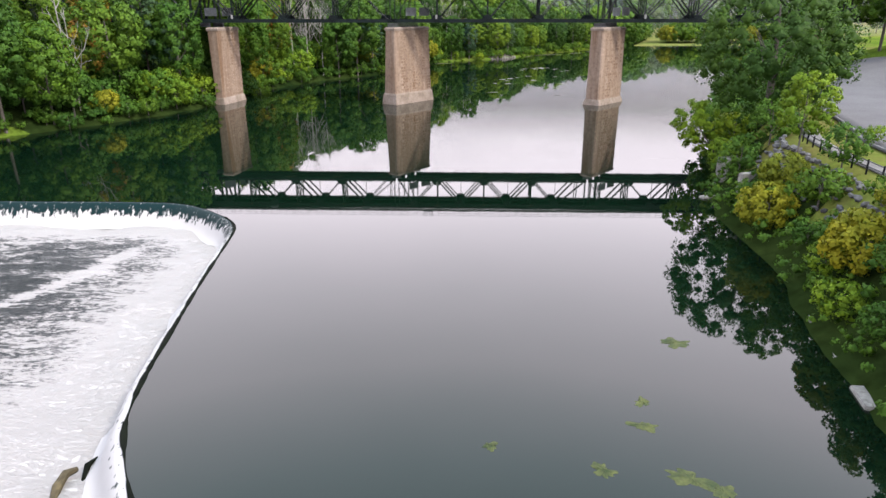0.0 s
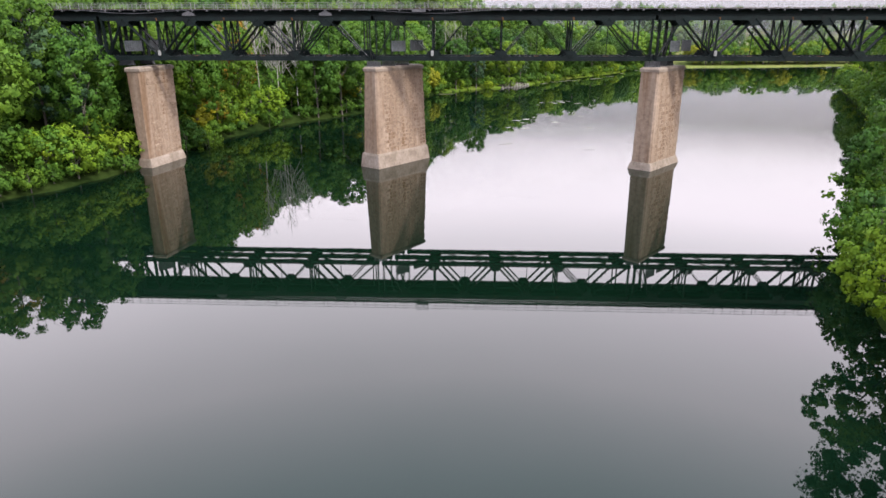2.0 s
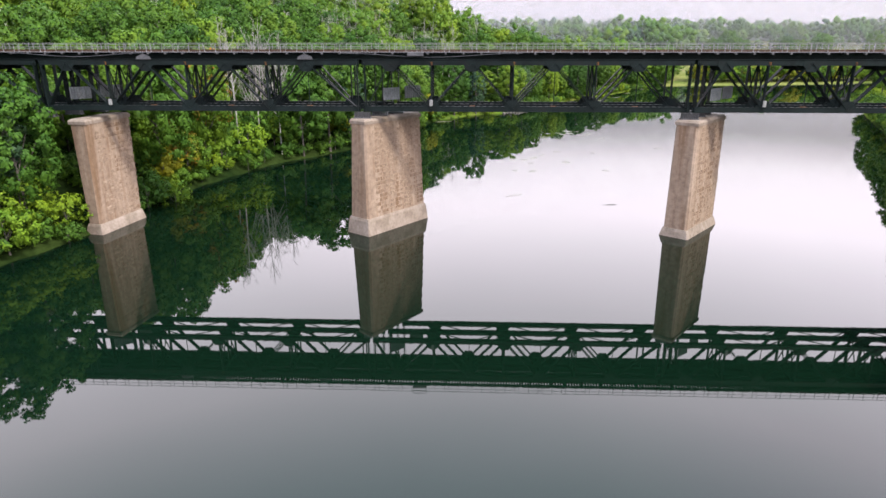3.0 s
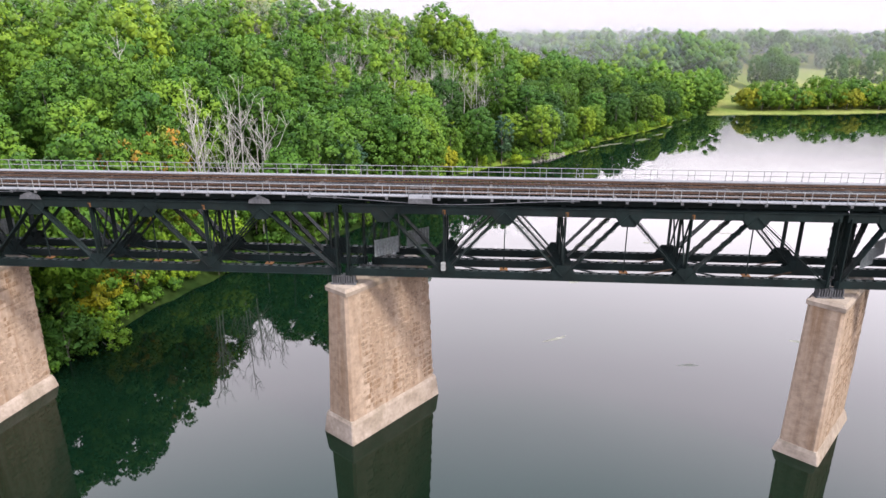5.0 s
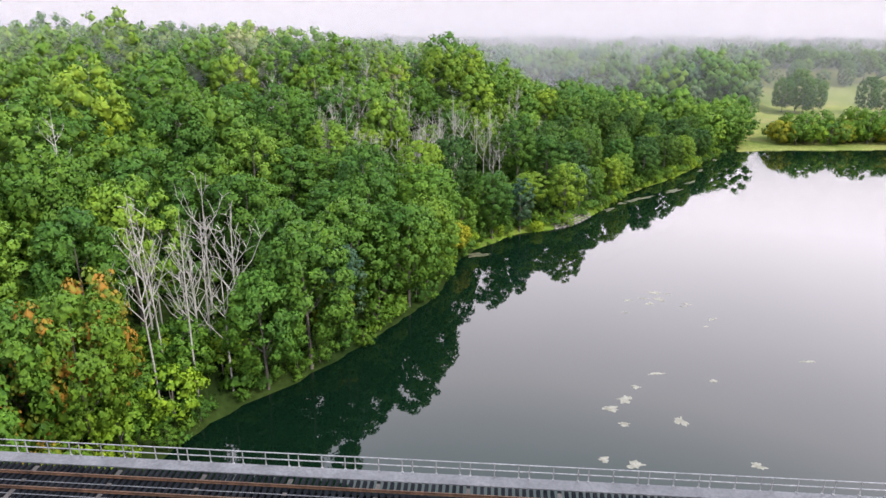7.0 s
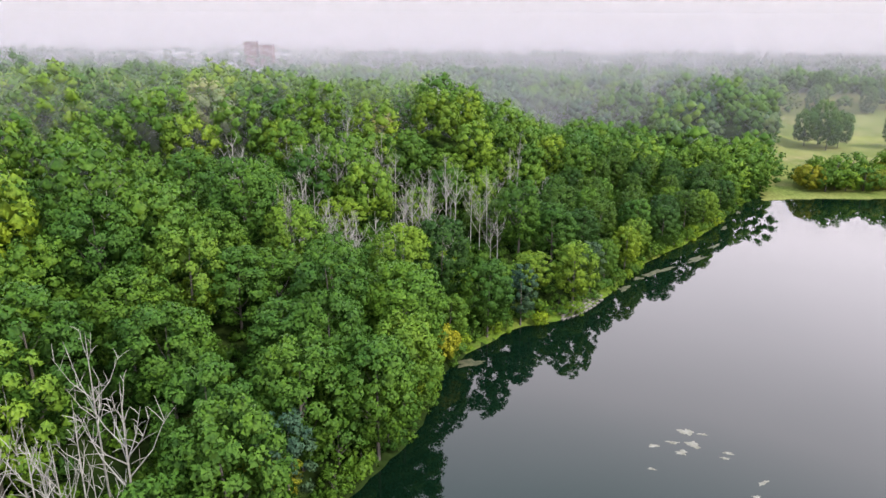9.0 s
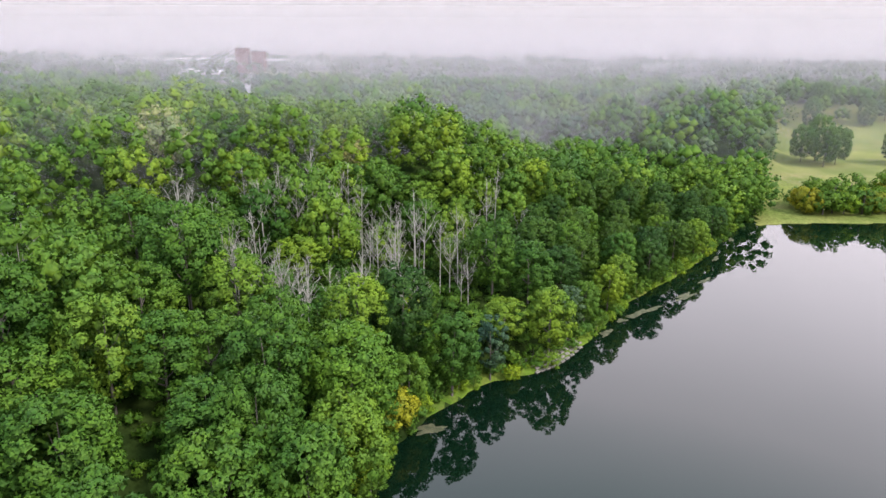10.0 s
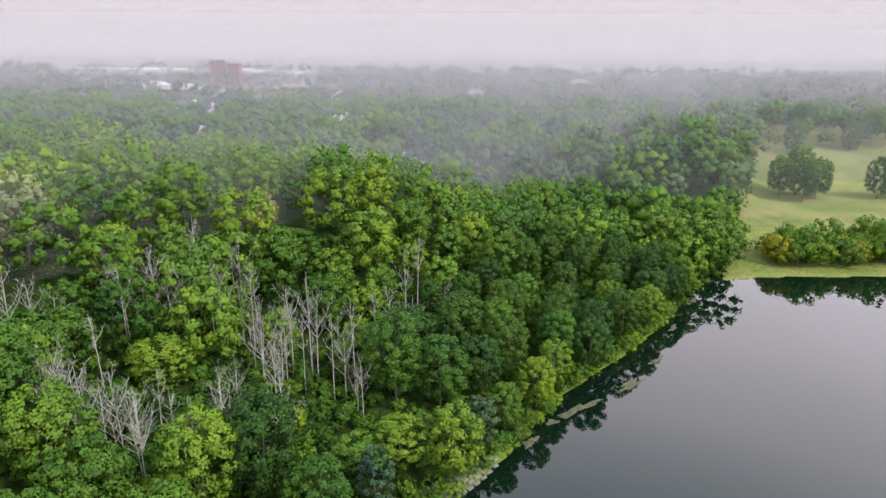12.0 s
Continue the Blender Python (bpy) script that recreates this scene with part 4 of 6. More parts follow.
far_woods("woodland_near_light", [p for i, p in enumerate(front + rest) if i % 3], 40, 0.74, 7.2, 20, 6, LEAF_LIGHT, "yellow-green crowns on the hill above the river trees", 0.06, 10, 32, 0.7)
far_woods("woodland_slope", [p for p, u in zip(slope, pick) if u < 0.5], 22, 0.98, 7.6, 19, 5, LEAF, "dense green woodland canopy on the hill behind the river", 0.1, 10, 24)
far_woods("woodland_light", [p for p, u in zip(slope, pick) if u >= 0.5], 22, 0.98, 7.6, 19, 7, LEAF_LIGHT, "lighter yellow-green crowns among the hill woodland", 0.1, 10, 24)
under = scatter(rng, -140, 125, 4, 372, 3.5, lambda a, b: (shore_distance(a, b)[0] > 0.8) & (shore_distance(a, b)[0] < 80) & ~shore_distance(a, b)[1] & (in_field(a, b) < 0.8) & (np.abs(b - 71) > 6), 14000)
far_woods("undergrowth", under, 26, 0.6, 2.6, 2.8, 9, LEAF, "low dense undergrowth below the trees", 0.0, 10, 5, 0.7, 0.42, 0.62)

fringe = scatter(rng, -98, 110, -14, 356, 1.9, lambda a, b: (shore_distance(a, b)[0] > -0.5) & (shore_distance(a, b)[0] < 1.7) & ~shore_distance(a, b)[1] & (in_field(a, b) < 0.3) & (np.abs(b - 72) > 7) & ~((a > 17) & (a < 33) & (b > 222) & (b < 246)), 16000)
far_woods("bank_fringe", [p for p in fringe if p[1] < 205], 18, 0.34, 1.7, 2.4, 29, LEAF, "low leafy growth hanging over the water's edge", 0.0, 10, 5, 0.65, 0.42, 0.6)
far_woods("bank_grass", [p for p in fringe if p[1] >= 205], 18, 0.34, 1.5, 1.1, 30, LEAF_YOUNG, "bright green grass and reeds along the water's edge", 0.0, 10, 5, 0.65, 0.42, 0.6)
rim = scatter(rng, 95, 250, 345, 665, 5.0, lambda a, b: (in_field(a, b) > 0.08) & (in_field(a, b) < 0.92) & (shore_distance(a, b)[0] > 3), 6000)
far_woods("field_rim", rim, 14, 0.7, 4.2, 9.5, 12, LEAF, "lower green trees and scrub along the rim of the meadow", 0.0, 10, 12)


def town_gap(a, b):
    """The street and the pale field that open the far woods."""
    street = np.abs(a + 168 + (b - 546) * 0.375) < 9
    field = (np.abs(a + 300) < 70) & (np.abs(b - 1130) < 75)
    return (street & (b > 500) & (b < 1050)) | field


mid = scatter(rng, -620, 620, 405, 760, 13.5, lambda a, b: in_woods(a, b) & ~town_gap(a, b) & (np.abs(a - 20) < 70 + b * 0.76), 12000)
pick = rng.uniform(size=len(mid))
far_woods("woodland_mixed", [p for p, u in zip(mid, pick) if u < 0.3], 9, 1.3, 8.8, 18, 16, LEAF_GREY, "greyish green crowns among the far woodland", 0.05, 10, 14, 0.97, 0.26, 0.38)
mid = [p for p, u in zip(mid, pick) if u >= 0.3]
far_woods("woodland_middle", mid, 9, 1.3, 9.2, 18, 15, LEAF, "woodland canopy beyond the hill", 0.05, 10, 14, 0.97, 0.26, 0.38)


# ---- meadow at the bend ----
FIELD_TREES = [(200, 488, 1.0), (211, 497, 1.05), (193, 502, 0.95), (204, 508, 1.1), (246, 500, 1.0), (258, 505, 1.0), (270, 497, 1.1), (254, 632, 1.0), (300, 640, 1.0), (322, 655, 1.1), (270, 660, 1.0), (345, 560, 1.1), (375, 540, 1.1)]
for i, (x, y, s) in enumerate(FIELD_TREES):
    place_tree(KINDS[(0, 1, 4, 7)[i % 4]], x, y, s, i * 77, "tall dark green tree standing in the meadow", "tree", "meadow trees", z=float(ground_height(x, y)) - 2.5, sz=1.2)
for i in range(44):
    x = 146 + (i % 22) * 5.4 + rng.uniform(-2, 2)
    y = 379 + (x - 146) * 0.17 + rng.uniform(-3, 4) + (i // 22) * 11
    kind = BUSHES[i % 3] if i % 5 else GOLDEN[i % 2]
    place_tree(kind, x, y, rng.uniform(2.0, 3.0) if i % 5 else 1.7, i * 53, "rounded green bush at the meadow's water edge", "bush", "meadow bushes")
far_spots = scatter(rng, -1500, 1500, 745, 2300, 33.0, lambda a, b: (np.abs(a) < 80 + b * 0.78) & ~town_gap(a, b) & ~((np.abs(a + 610) < 290) & (np.abs(b - 1440) < 75)), 9000)
far_woods("woodland_far", far_spots, 9, 3.0, 17, 18, 6, LEAF_DARK, "distant woodland reaching to the horizon", 0.1, 10, 6)


# ---- weir ----
FOAM_FALL, n_, l_, o_ = mat("falling_water")
b_ = principled(n_, l_, o_, 0.5, 0.0, 0.08)
g_ = n_.new("ShaderNodeNewGeometry")
sx_ = n_.new("ShaderNodeSeparateXYZ")
l_.new(g_.outputs["Position"], sx_.inputs["Vector"])
t_ = noise_tex(n_, l_, 1.6, 5, (1.6, 1.6, 0.12))
mr_ = n_.new("ShaderNodeMapRange")
mr_.inputs["From Min"].default_value, mr_.inputs["From Max"].default_value = -0.5, -1.9
l_.new(sx_.outputs["Z"], mr_.inputs["Value"])
ad_ = n_.new("ShaderNodeMath")
ad_.operation = "ADD"
my_, ac_ = n_.new("ShaderNodeMapRange"), n_.new("ShaderNodeMath")       # the side arm breaks into foam at once
my_.inputs["From Min"].default_value, my_.inputs["From Max"].default_value, my_.inputs["To Max"].default_value = -22.0, -34.0, 0.7
l_.new(sx_.outputs["Y"], my_.inputs["Value"])
l_.new(mr_.outputs["Result"], ac_.inputs[0])
l_.new(my_.outputs["Result"], ac_.inputs[1])
l_.new(ac_.outputs["Value"], ad_.inputs[0])
l_.new(ramp(n_, l_, t_.outputs["Fac"], [(0.3, (0, 0, 0)), (0.7, (1, 1, 1))]), ad_.inputs[1])
l_.new(ramp(n_, l_, ad_.outputs["Value"], [(0.74, (0.003, 0.014, 0.015)), (0.92, (0.12, 0.12, 0.122)), (1.25, (0.35, 0.335, 0.334))]), b_.inputs["Base Color"])

FOAM, n_, l_, o_ = mat("churned_water")
b_ = principled(n_, l_, o_, 0.4, 0.0, 0.28)
at_ = n_.new("ShaderNodeAttribute")
at_.attribute_name = "foam"
t1_, t2_ = noise_tex(n_, l_, 0.55, 8, (0.45, 1.6, 1.0), 0.72), noise_tex(n_, l_, 2.6, 6, (0.6, 1.5, 1.0), 0.75)
m_ = mixed(n_, l_, ramp(n_, l_, t1_.outputs["Fac"], [(0.45, (0, 0, 0)), (0.60, (1, 1, 1))]), ramp(n_, l_, t2_.outputs["Fac"], [(0.44, (0, 0, 0)), (0.60, (1, 1, 1))]), 0.5)
s_ = n_.new("ShaderNodeMath")
s_.operation = "ADD"
l_.new(at_.outputs["Fac"], s_.inputs[0])
l_.new(m_, s_.inputs[1])
l_.new(ramp(n_, l_, s_.outputs["Value"], [(0.30, (0.002, 0.006, 0.007)), (0.62, (0.014, 0.019, 0.022)), (0.84, (0.105, 0.103, 0.106)), (1.2, (0.36, 0.342, 0.340))]), b_.inputs["Base Color"])
bump(n_, l_, m_, b_, 0.8, 0.25)
MOSS = two_scale("mossy_concrete", (0.0015, 0.0025, 0.0015), (0.005, 0.0065, 0.004), 0.8, 5, 0.8, spec=0.05)


def smooth_line(pts, step=1.0):
    """The polyline with corners rounded and even steps."""
    p = np.array(pts, float)
    for _ in range(3):
        q = np.empty((2 * len(p), 2))
        q[0::2], q[1::2] = p, p
        a, b = p[:-1] * 0.75 + p[1:] * 0.25, p[:-1] * 0.25 + p[1:] * 0.75
        q = np.empty((2 * len(a), 2))
        q[0::2], q[1::2] = a, b
        p = np.concatenate([[p[0]], q, [p[-1]]])
    s = np.concatenate([[0], np.cumsum(np.hypot(*np.diff(p, axis=0).T))])
    k = np.arange(0, s[-1], step)
    return np.stack([np.interp(k, s, p[:, 0]), np.interp(k, s, p[:, 1])], 1)


CREST_LINE = smooth_line(CREST[1:21], 0.5)


def swept(name, line, profile, material, parent=None, label="", jitter=0.0, seed=1):
    """A profile of (offset to the right of the line, z) drawn along it."""
    d = np.gradient(line, axis=0)
    d /= np.linalg.norm(d, axis=1)[:, None]
    nrm = np.stack([d[:, 1], -d[:, 0]], 1)
    rg = np.random.default_rng(seed)
    verts, k = [], len(profile)
    wob = np.convolve(rg.normal(size=len(line) + 8), np.ones(5) / 5, "same")[4:-4]
    for i, (p, m) in enumerate(zip(line, nrm)):
        for o, z in profile:
            u = o * (1 + jitter * wob[i])
            verts.append((p[0] + m[0] * u, p[1] + m[1] * u, z))
    faces = [(i * k + j, i * k + j + 1, (i + 1) * k + j + 1, (i + 1) * k + j) for i in range(len(line) - 1) for j in range(k - 1)]
    ob = new(name, mesh_of(name, verts, faces, material, True))
    ob.parent = parent
    return tagged(ob, label) if label else ob


weir = empty("weir", pose(0, 0, 0), "curved concrete river weir with white water falling over its crest", "weir", kind="structure")
swept("weir_body", CREST_LINE, [(-0.8, -1.6), (-0.5, -0.1), (0.0, -0.03), (0.35, -0.2), (0.8, -1.0), (1.3, -2.9), (1.3, -4.5)], MOSS, weir, "dark mossy concrete weir body")
swept("falling_sheet", CREST_LINE, [(0.05, -0.02), (0.2, -0.03), (0.45, -0.1), (0.9, -0.65), (1.35, -1.5), (1.75, -2.35), (2.4, -2.62)], FOAM_FALL, weir, "sheet of falling water", 0.10)
lip = CREST_LINE[(CREST_LINE[:, 1] < -23.5)]
swept("crest_lip", lip, [(-0.12, -0.3), (-0.10, 0.07), (0.03, 0.12), (0.14, 0.07), (0.2, -0.5)], MOSS, weir, "dark weedy crest stones", 0.9, 4)


def pool():
    xs, ys = np.arange(-104, 30, 0.7), np.arange(-125, -17.5, 0.7)
    gx, gy = np.meshgrid(xs, ys)
    d = np.full(gx.shape, 1e9)
    for (ax, ay), (bx, by) in zip(CREST[1:-1], CREST[2:]):
        dx, dy = bx - ax, by - ay
        u = np.clip(((gx - ax) * dx + (gy - ay) * dy) / (dx * dx + dy * dy), 0, 1)
        d = np.minimum(d, np.hypot(gx - ax - u * dx, gy - ay - u * dy))
    rg = np.random.default_rng(3)
    wave = np.zeros(gx.shape)
    for f in (0.35, 0.7, 1.3, 2.1):
        for _ in range(3):
            a, p = rg.uniform(0, 6.28), rg.uniform(0, 6.28)
            wave += np.sin((gx * math.cos(a) * 0.7 + gy * math.sin(a)) * f * 2 + p) / (f * 4)
    z = -2.62 + 0.07 * wave + 0.16 * np.exp(-((d - 3.0) / 1.8) ** 2) * (1 + 0.5 * wave)
    # a foamy tongue drifts away from the head of the weir; the rest calms with distance
    bend = 0.8 * np.sin(gy * 0.4)
    tongue = 0.30 * np.exp(-((gx + 32.6 - (gy + 40.7) * 0.414 + bend) / 1.1) ** 2) * smoothstep(-24, -28, gy)
    side = 0.30 * smoothstep(-34, -58, gy) * smoothstep(-60, -22, gx)
    foam = 1.12 * np.exp(-(np.maximum(d - 3.4, 0) / (3.6 + 4.6 * smoothstep(-22, -36, gy))) ** 1.3) + 0.1 * np.exp(-(d / 4.5) ** 4) + tongue * 2.2 + side * 0.7
    nx = len(xs)
    faces = [(j * nx + i, j * nx + i + 1, (j + 1) * nx + i + 1, (j + 1) * nx + i) for j in range(len(ys) - 1) for i in range(nx - 1)]
    me = mesh_of("water_pool", np.stack([gx.ravel(), gy.ravel(), z.ravel()], 1).tolist(), faces, FOAM, True)
    me.attributes.new("foam", "FLOAT", "POINT").data.foreach_set("value", foam.ravel().astype(np.float32))
    return tagged(new("water_pool", me), "churning foam-streaked water below the weir", "water", kind="structure")


pool()
DRIFT = two_scale("drift_wood", (0.03, 0.023, 0.012), (0.075, 0.058, 0.03), 0.8, 5, 0.8)
bm = bmesh.new()
add_tube(bm, [(-13.7, -64.2, -2.7), (-13.9, -63.2, -2.35), (-13.9, -62.4, -2.2), (-13.7, -61.8, -2.4)], [0.16, 0.27, 0.24, 0.16], 8)
tagged(part("driftwood", bm, DRIFT), "worn brown driftwood log lying in the foam below the weir", "log")
bm = bmesh.new()
add_tube(bm, [(-13.0, -62.6, -2.7), (-13.3, -61.4, -2.4), (-13.2, -60.6, -2.5)], [0.1, 0.18, 0.06], 6)
tagged(part("driftwood", bm, MOSS), "small dark driftwood stick lying in the foam below the weir", "log")


# ---- right bank: path, road, wall, stones, bushes ----
def offset_line(bank, off, y0, y1, step=1.5):
    line = smooth_line([p for p in bank if y0 - 40 <= p[1] <= y1 + 40], step)
    d = np.gradient(line, axis=0)
    d /= np.linalg.norm(d, axis=1)[:, None]
    line = line + np.stack([d[:, 1], -d[:, 0]], 1) * off
    return line[(line[:, 1] >= y0) & (line[:, 1] <= y1)]


def strip(name, off0, off1, y0, y1, lift, material, label, cells=4, kind="structure", thick=0.0):
    """A band of ground along the right bank."""
    rows = [offset_line(RIGHT_BANK, off0 + (off1 - off0) * k / cells, y0, y1) for k in range(cells + 1)]
    n = min(len(r) for r in rows)
    v = np.concatenate([r[:n] for r in rows])
    z = ground_height(v[:, 0], v[:, 1]) + lift
    faces = [(k * n + i, k * n + i + 1, (k + 1) * n + i + 1, (k + 1) * n + i) for k in range(cells) for i in range(n - 1)]
    me = mesh_of(name, np.c_[v, z].tolist(), faces, material, True)
    ob = tagged(new(name, me), label, name.replace("_", " "), kind=kind)
    if thick:
        mod = ob.modifiers.new("depth", "SOLIDIFY")
        mod.thickness, mod.offset = thick, -1
    return ob


PATHWAY = two_scale("pale_path", (0.085, 0.08, 0.08), (0.125, 0.12, 0.117), 0.4, 5, 0.9)
ROAD = two_scale("road_asphalt", (0.062, 0.059, 0.065), (0.088, 0.085, 0.09), 0.15, 6, 0.85)
strip("path", 8.9, 10.6, -105, 30, 0.05, PATHWAY, "pale paved riverside path behind a fence", thick=0.12)
strip("road", 14.5, 34, -105, 62, 0.05, ROAD, "wide grey asphalt road along the river", 10, thick=0.12)
strip("kerb", 14.15, 14.5, -105, 62, 0.10, ROCK, "low grey concrete kerb beside the road", 1, thick=0.3)

fence = empty("fence", pose(0, 0, 0), "dark post-and-rail fence along the riverside path", "fence")
f_line = offset_line(RIGHT_BANK, 8.3, -100, 8, 2.4)
f_z = ground_height(f_line[:, 0], f_line[:, 1])
bm = bmesh.new()
add_beam(bm, (0, 0, -0.2), (0, 0, 1.15), 0.12, 0.12)
post_me = bpy.data.meshes.new("post")
bm.to_mesh(post_me)
bm.free()
post_me.materials.append(TIE)
for (x, y), z in zip(f_line, f_z):
    part_mesh("post", post_me, fence, pose(x, y, z))
for i in range(len(f_line) - 1):
    for h in (0.55, 1.0):
        bm = bmesh.new()
        add_beam(bm, (*f_line[i], f_z[i] + h), (*f_line[i + 1], f_z[i + 1] + h), 0.05, 0.09)
        part("rail", bm, GALV, fence)


def rock_mesh(seed):
    rg = np.random.default_rng(seed)
    bm = bmesh.new()
    bmesh.ops.create_icosphere(bm, subdivisions=1, radius=0.5)
    for v in bm.verts:
        v.co = Vector((v.co.x * 1.2, v.co.y, v.co.z * 0.75)) * rg.uniform(0.75, 1.2)
    me = bpy.data.meshes.new("stone")
    bm.to_mesh(me)
    bm.free()
    me.materials.append(ROCK)
    return me


ROCKS = [rock_mesh(s) for s in range(6)]
riprap = empty("riprap", pose(0, 0, 0), "band of loose grey riprap stones on the river bank", "stones")
rr = np.random.default_rng(8)
for off in (4.6, 5.3, 6.0, 6.7):
    for x, y in offset_line(RIGHT_BANK, off, -62, -14, 0.95):
        x, y = x + rr.uniform(-0.2, 0.2), y + rr.uniform(-0.25, 0.25)
        s = rr.uniform(0.42, 0.85)
        part_mesh("stone", ROCKS[int(rr.integers(6))], riprap,
                  pose(x, y, float(ground_height(x, y)) + 0.12, rr.uniform(-30, 30), rr.uniform(-30, 30), rr.uniform(0, 360)) @ Matrix.Diagonal((s, s, s, 1)))


def block(name, x, y, z0, lx, ly, h, turn, label, category, material=CONCRETE):
    """A worn concrete block with softened edges and a sloping top."""
    bm = bmesh.new()
    vs = add_box(bm, (-lx / 2, -ly / 2, 0), (lx / 2, ly / 2, h))
    for v in vs:
        if v.co.z > 0:
            v.co.x *= 0.94
            v.co.y *= 0.92
            v.co.z += 0.05 * v.co.x
    bmesh.ops.recalc_face_normals(bm, faces=bm.faces)
    bmesh.ops.bevel(bm, geom=bm.edges[:], offset=0.07, segments=2, affect="EDGES")
    ob = part(name, bm, material)
    ob.matrix_basis = pose(x, y, z0, 0, 0, turn)
    return tagged(ob, label, category)


block("concrete_wall", 40.6, -6.2, -0.8, 1.6, 3.4, 4.2, -24, "pale old concrete wall block at the water's edge", "wall")
block("concrete_wall", 40.3, -17.5, 1.5, 5.0, 1.0, 2.6, 12, "pale old concrete wall block in the bushes", "wall")
for x, y, lx, ly, tn in ((34.9, -39.5, 1.0, 2.8, 8), (32.7, -46.6, 1.0, 2.8, -20), (31.6, -51.6, 0.9, 2.6, -14), (30.6, -57.2, 1.4, 2.6, -10), (31.2, -60.2, 1.2, 2.4, -6), (36.4, -13.6, 2.2, 1.0, 20)):
    block("concrete_slab", x, y, -0.5, lx, ly, 0.75, tn, "pale concrete slab lying along the water's edge", "slab")

bank_under = scatter(rng, 29, 60, -66, 28, 2.3, lambda a, b: shore_distance(a, b)[1] & (shore_distance(a, b)[0] > 0.5) & ((shore_distance(a, b)[0] < 4.4) | (b > -12)) & (shore_distance(a, b)[0] < 8), 5000)
far_woods("bank_undergrowth", bank_under, 20, 0.26, 2.0, 2.1, 19, LEAF, "low green undergrowth on the right bank", 0.0, 10, 7, 0.7)

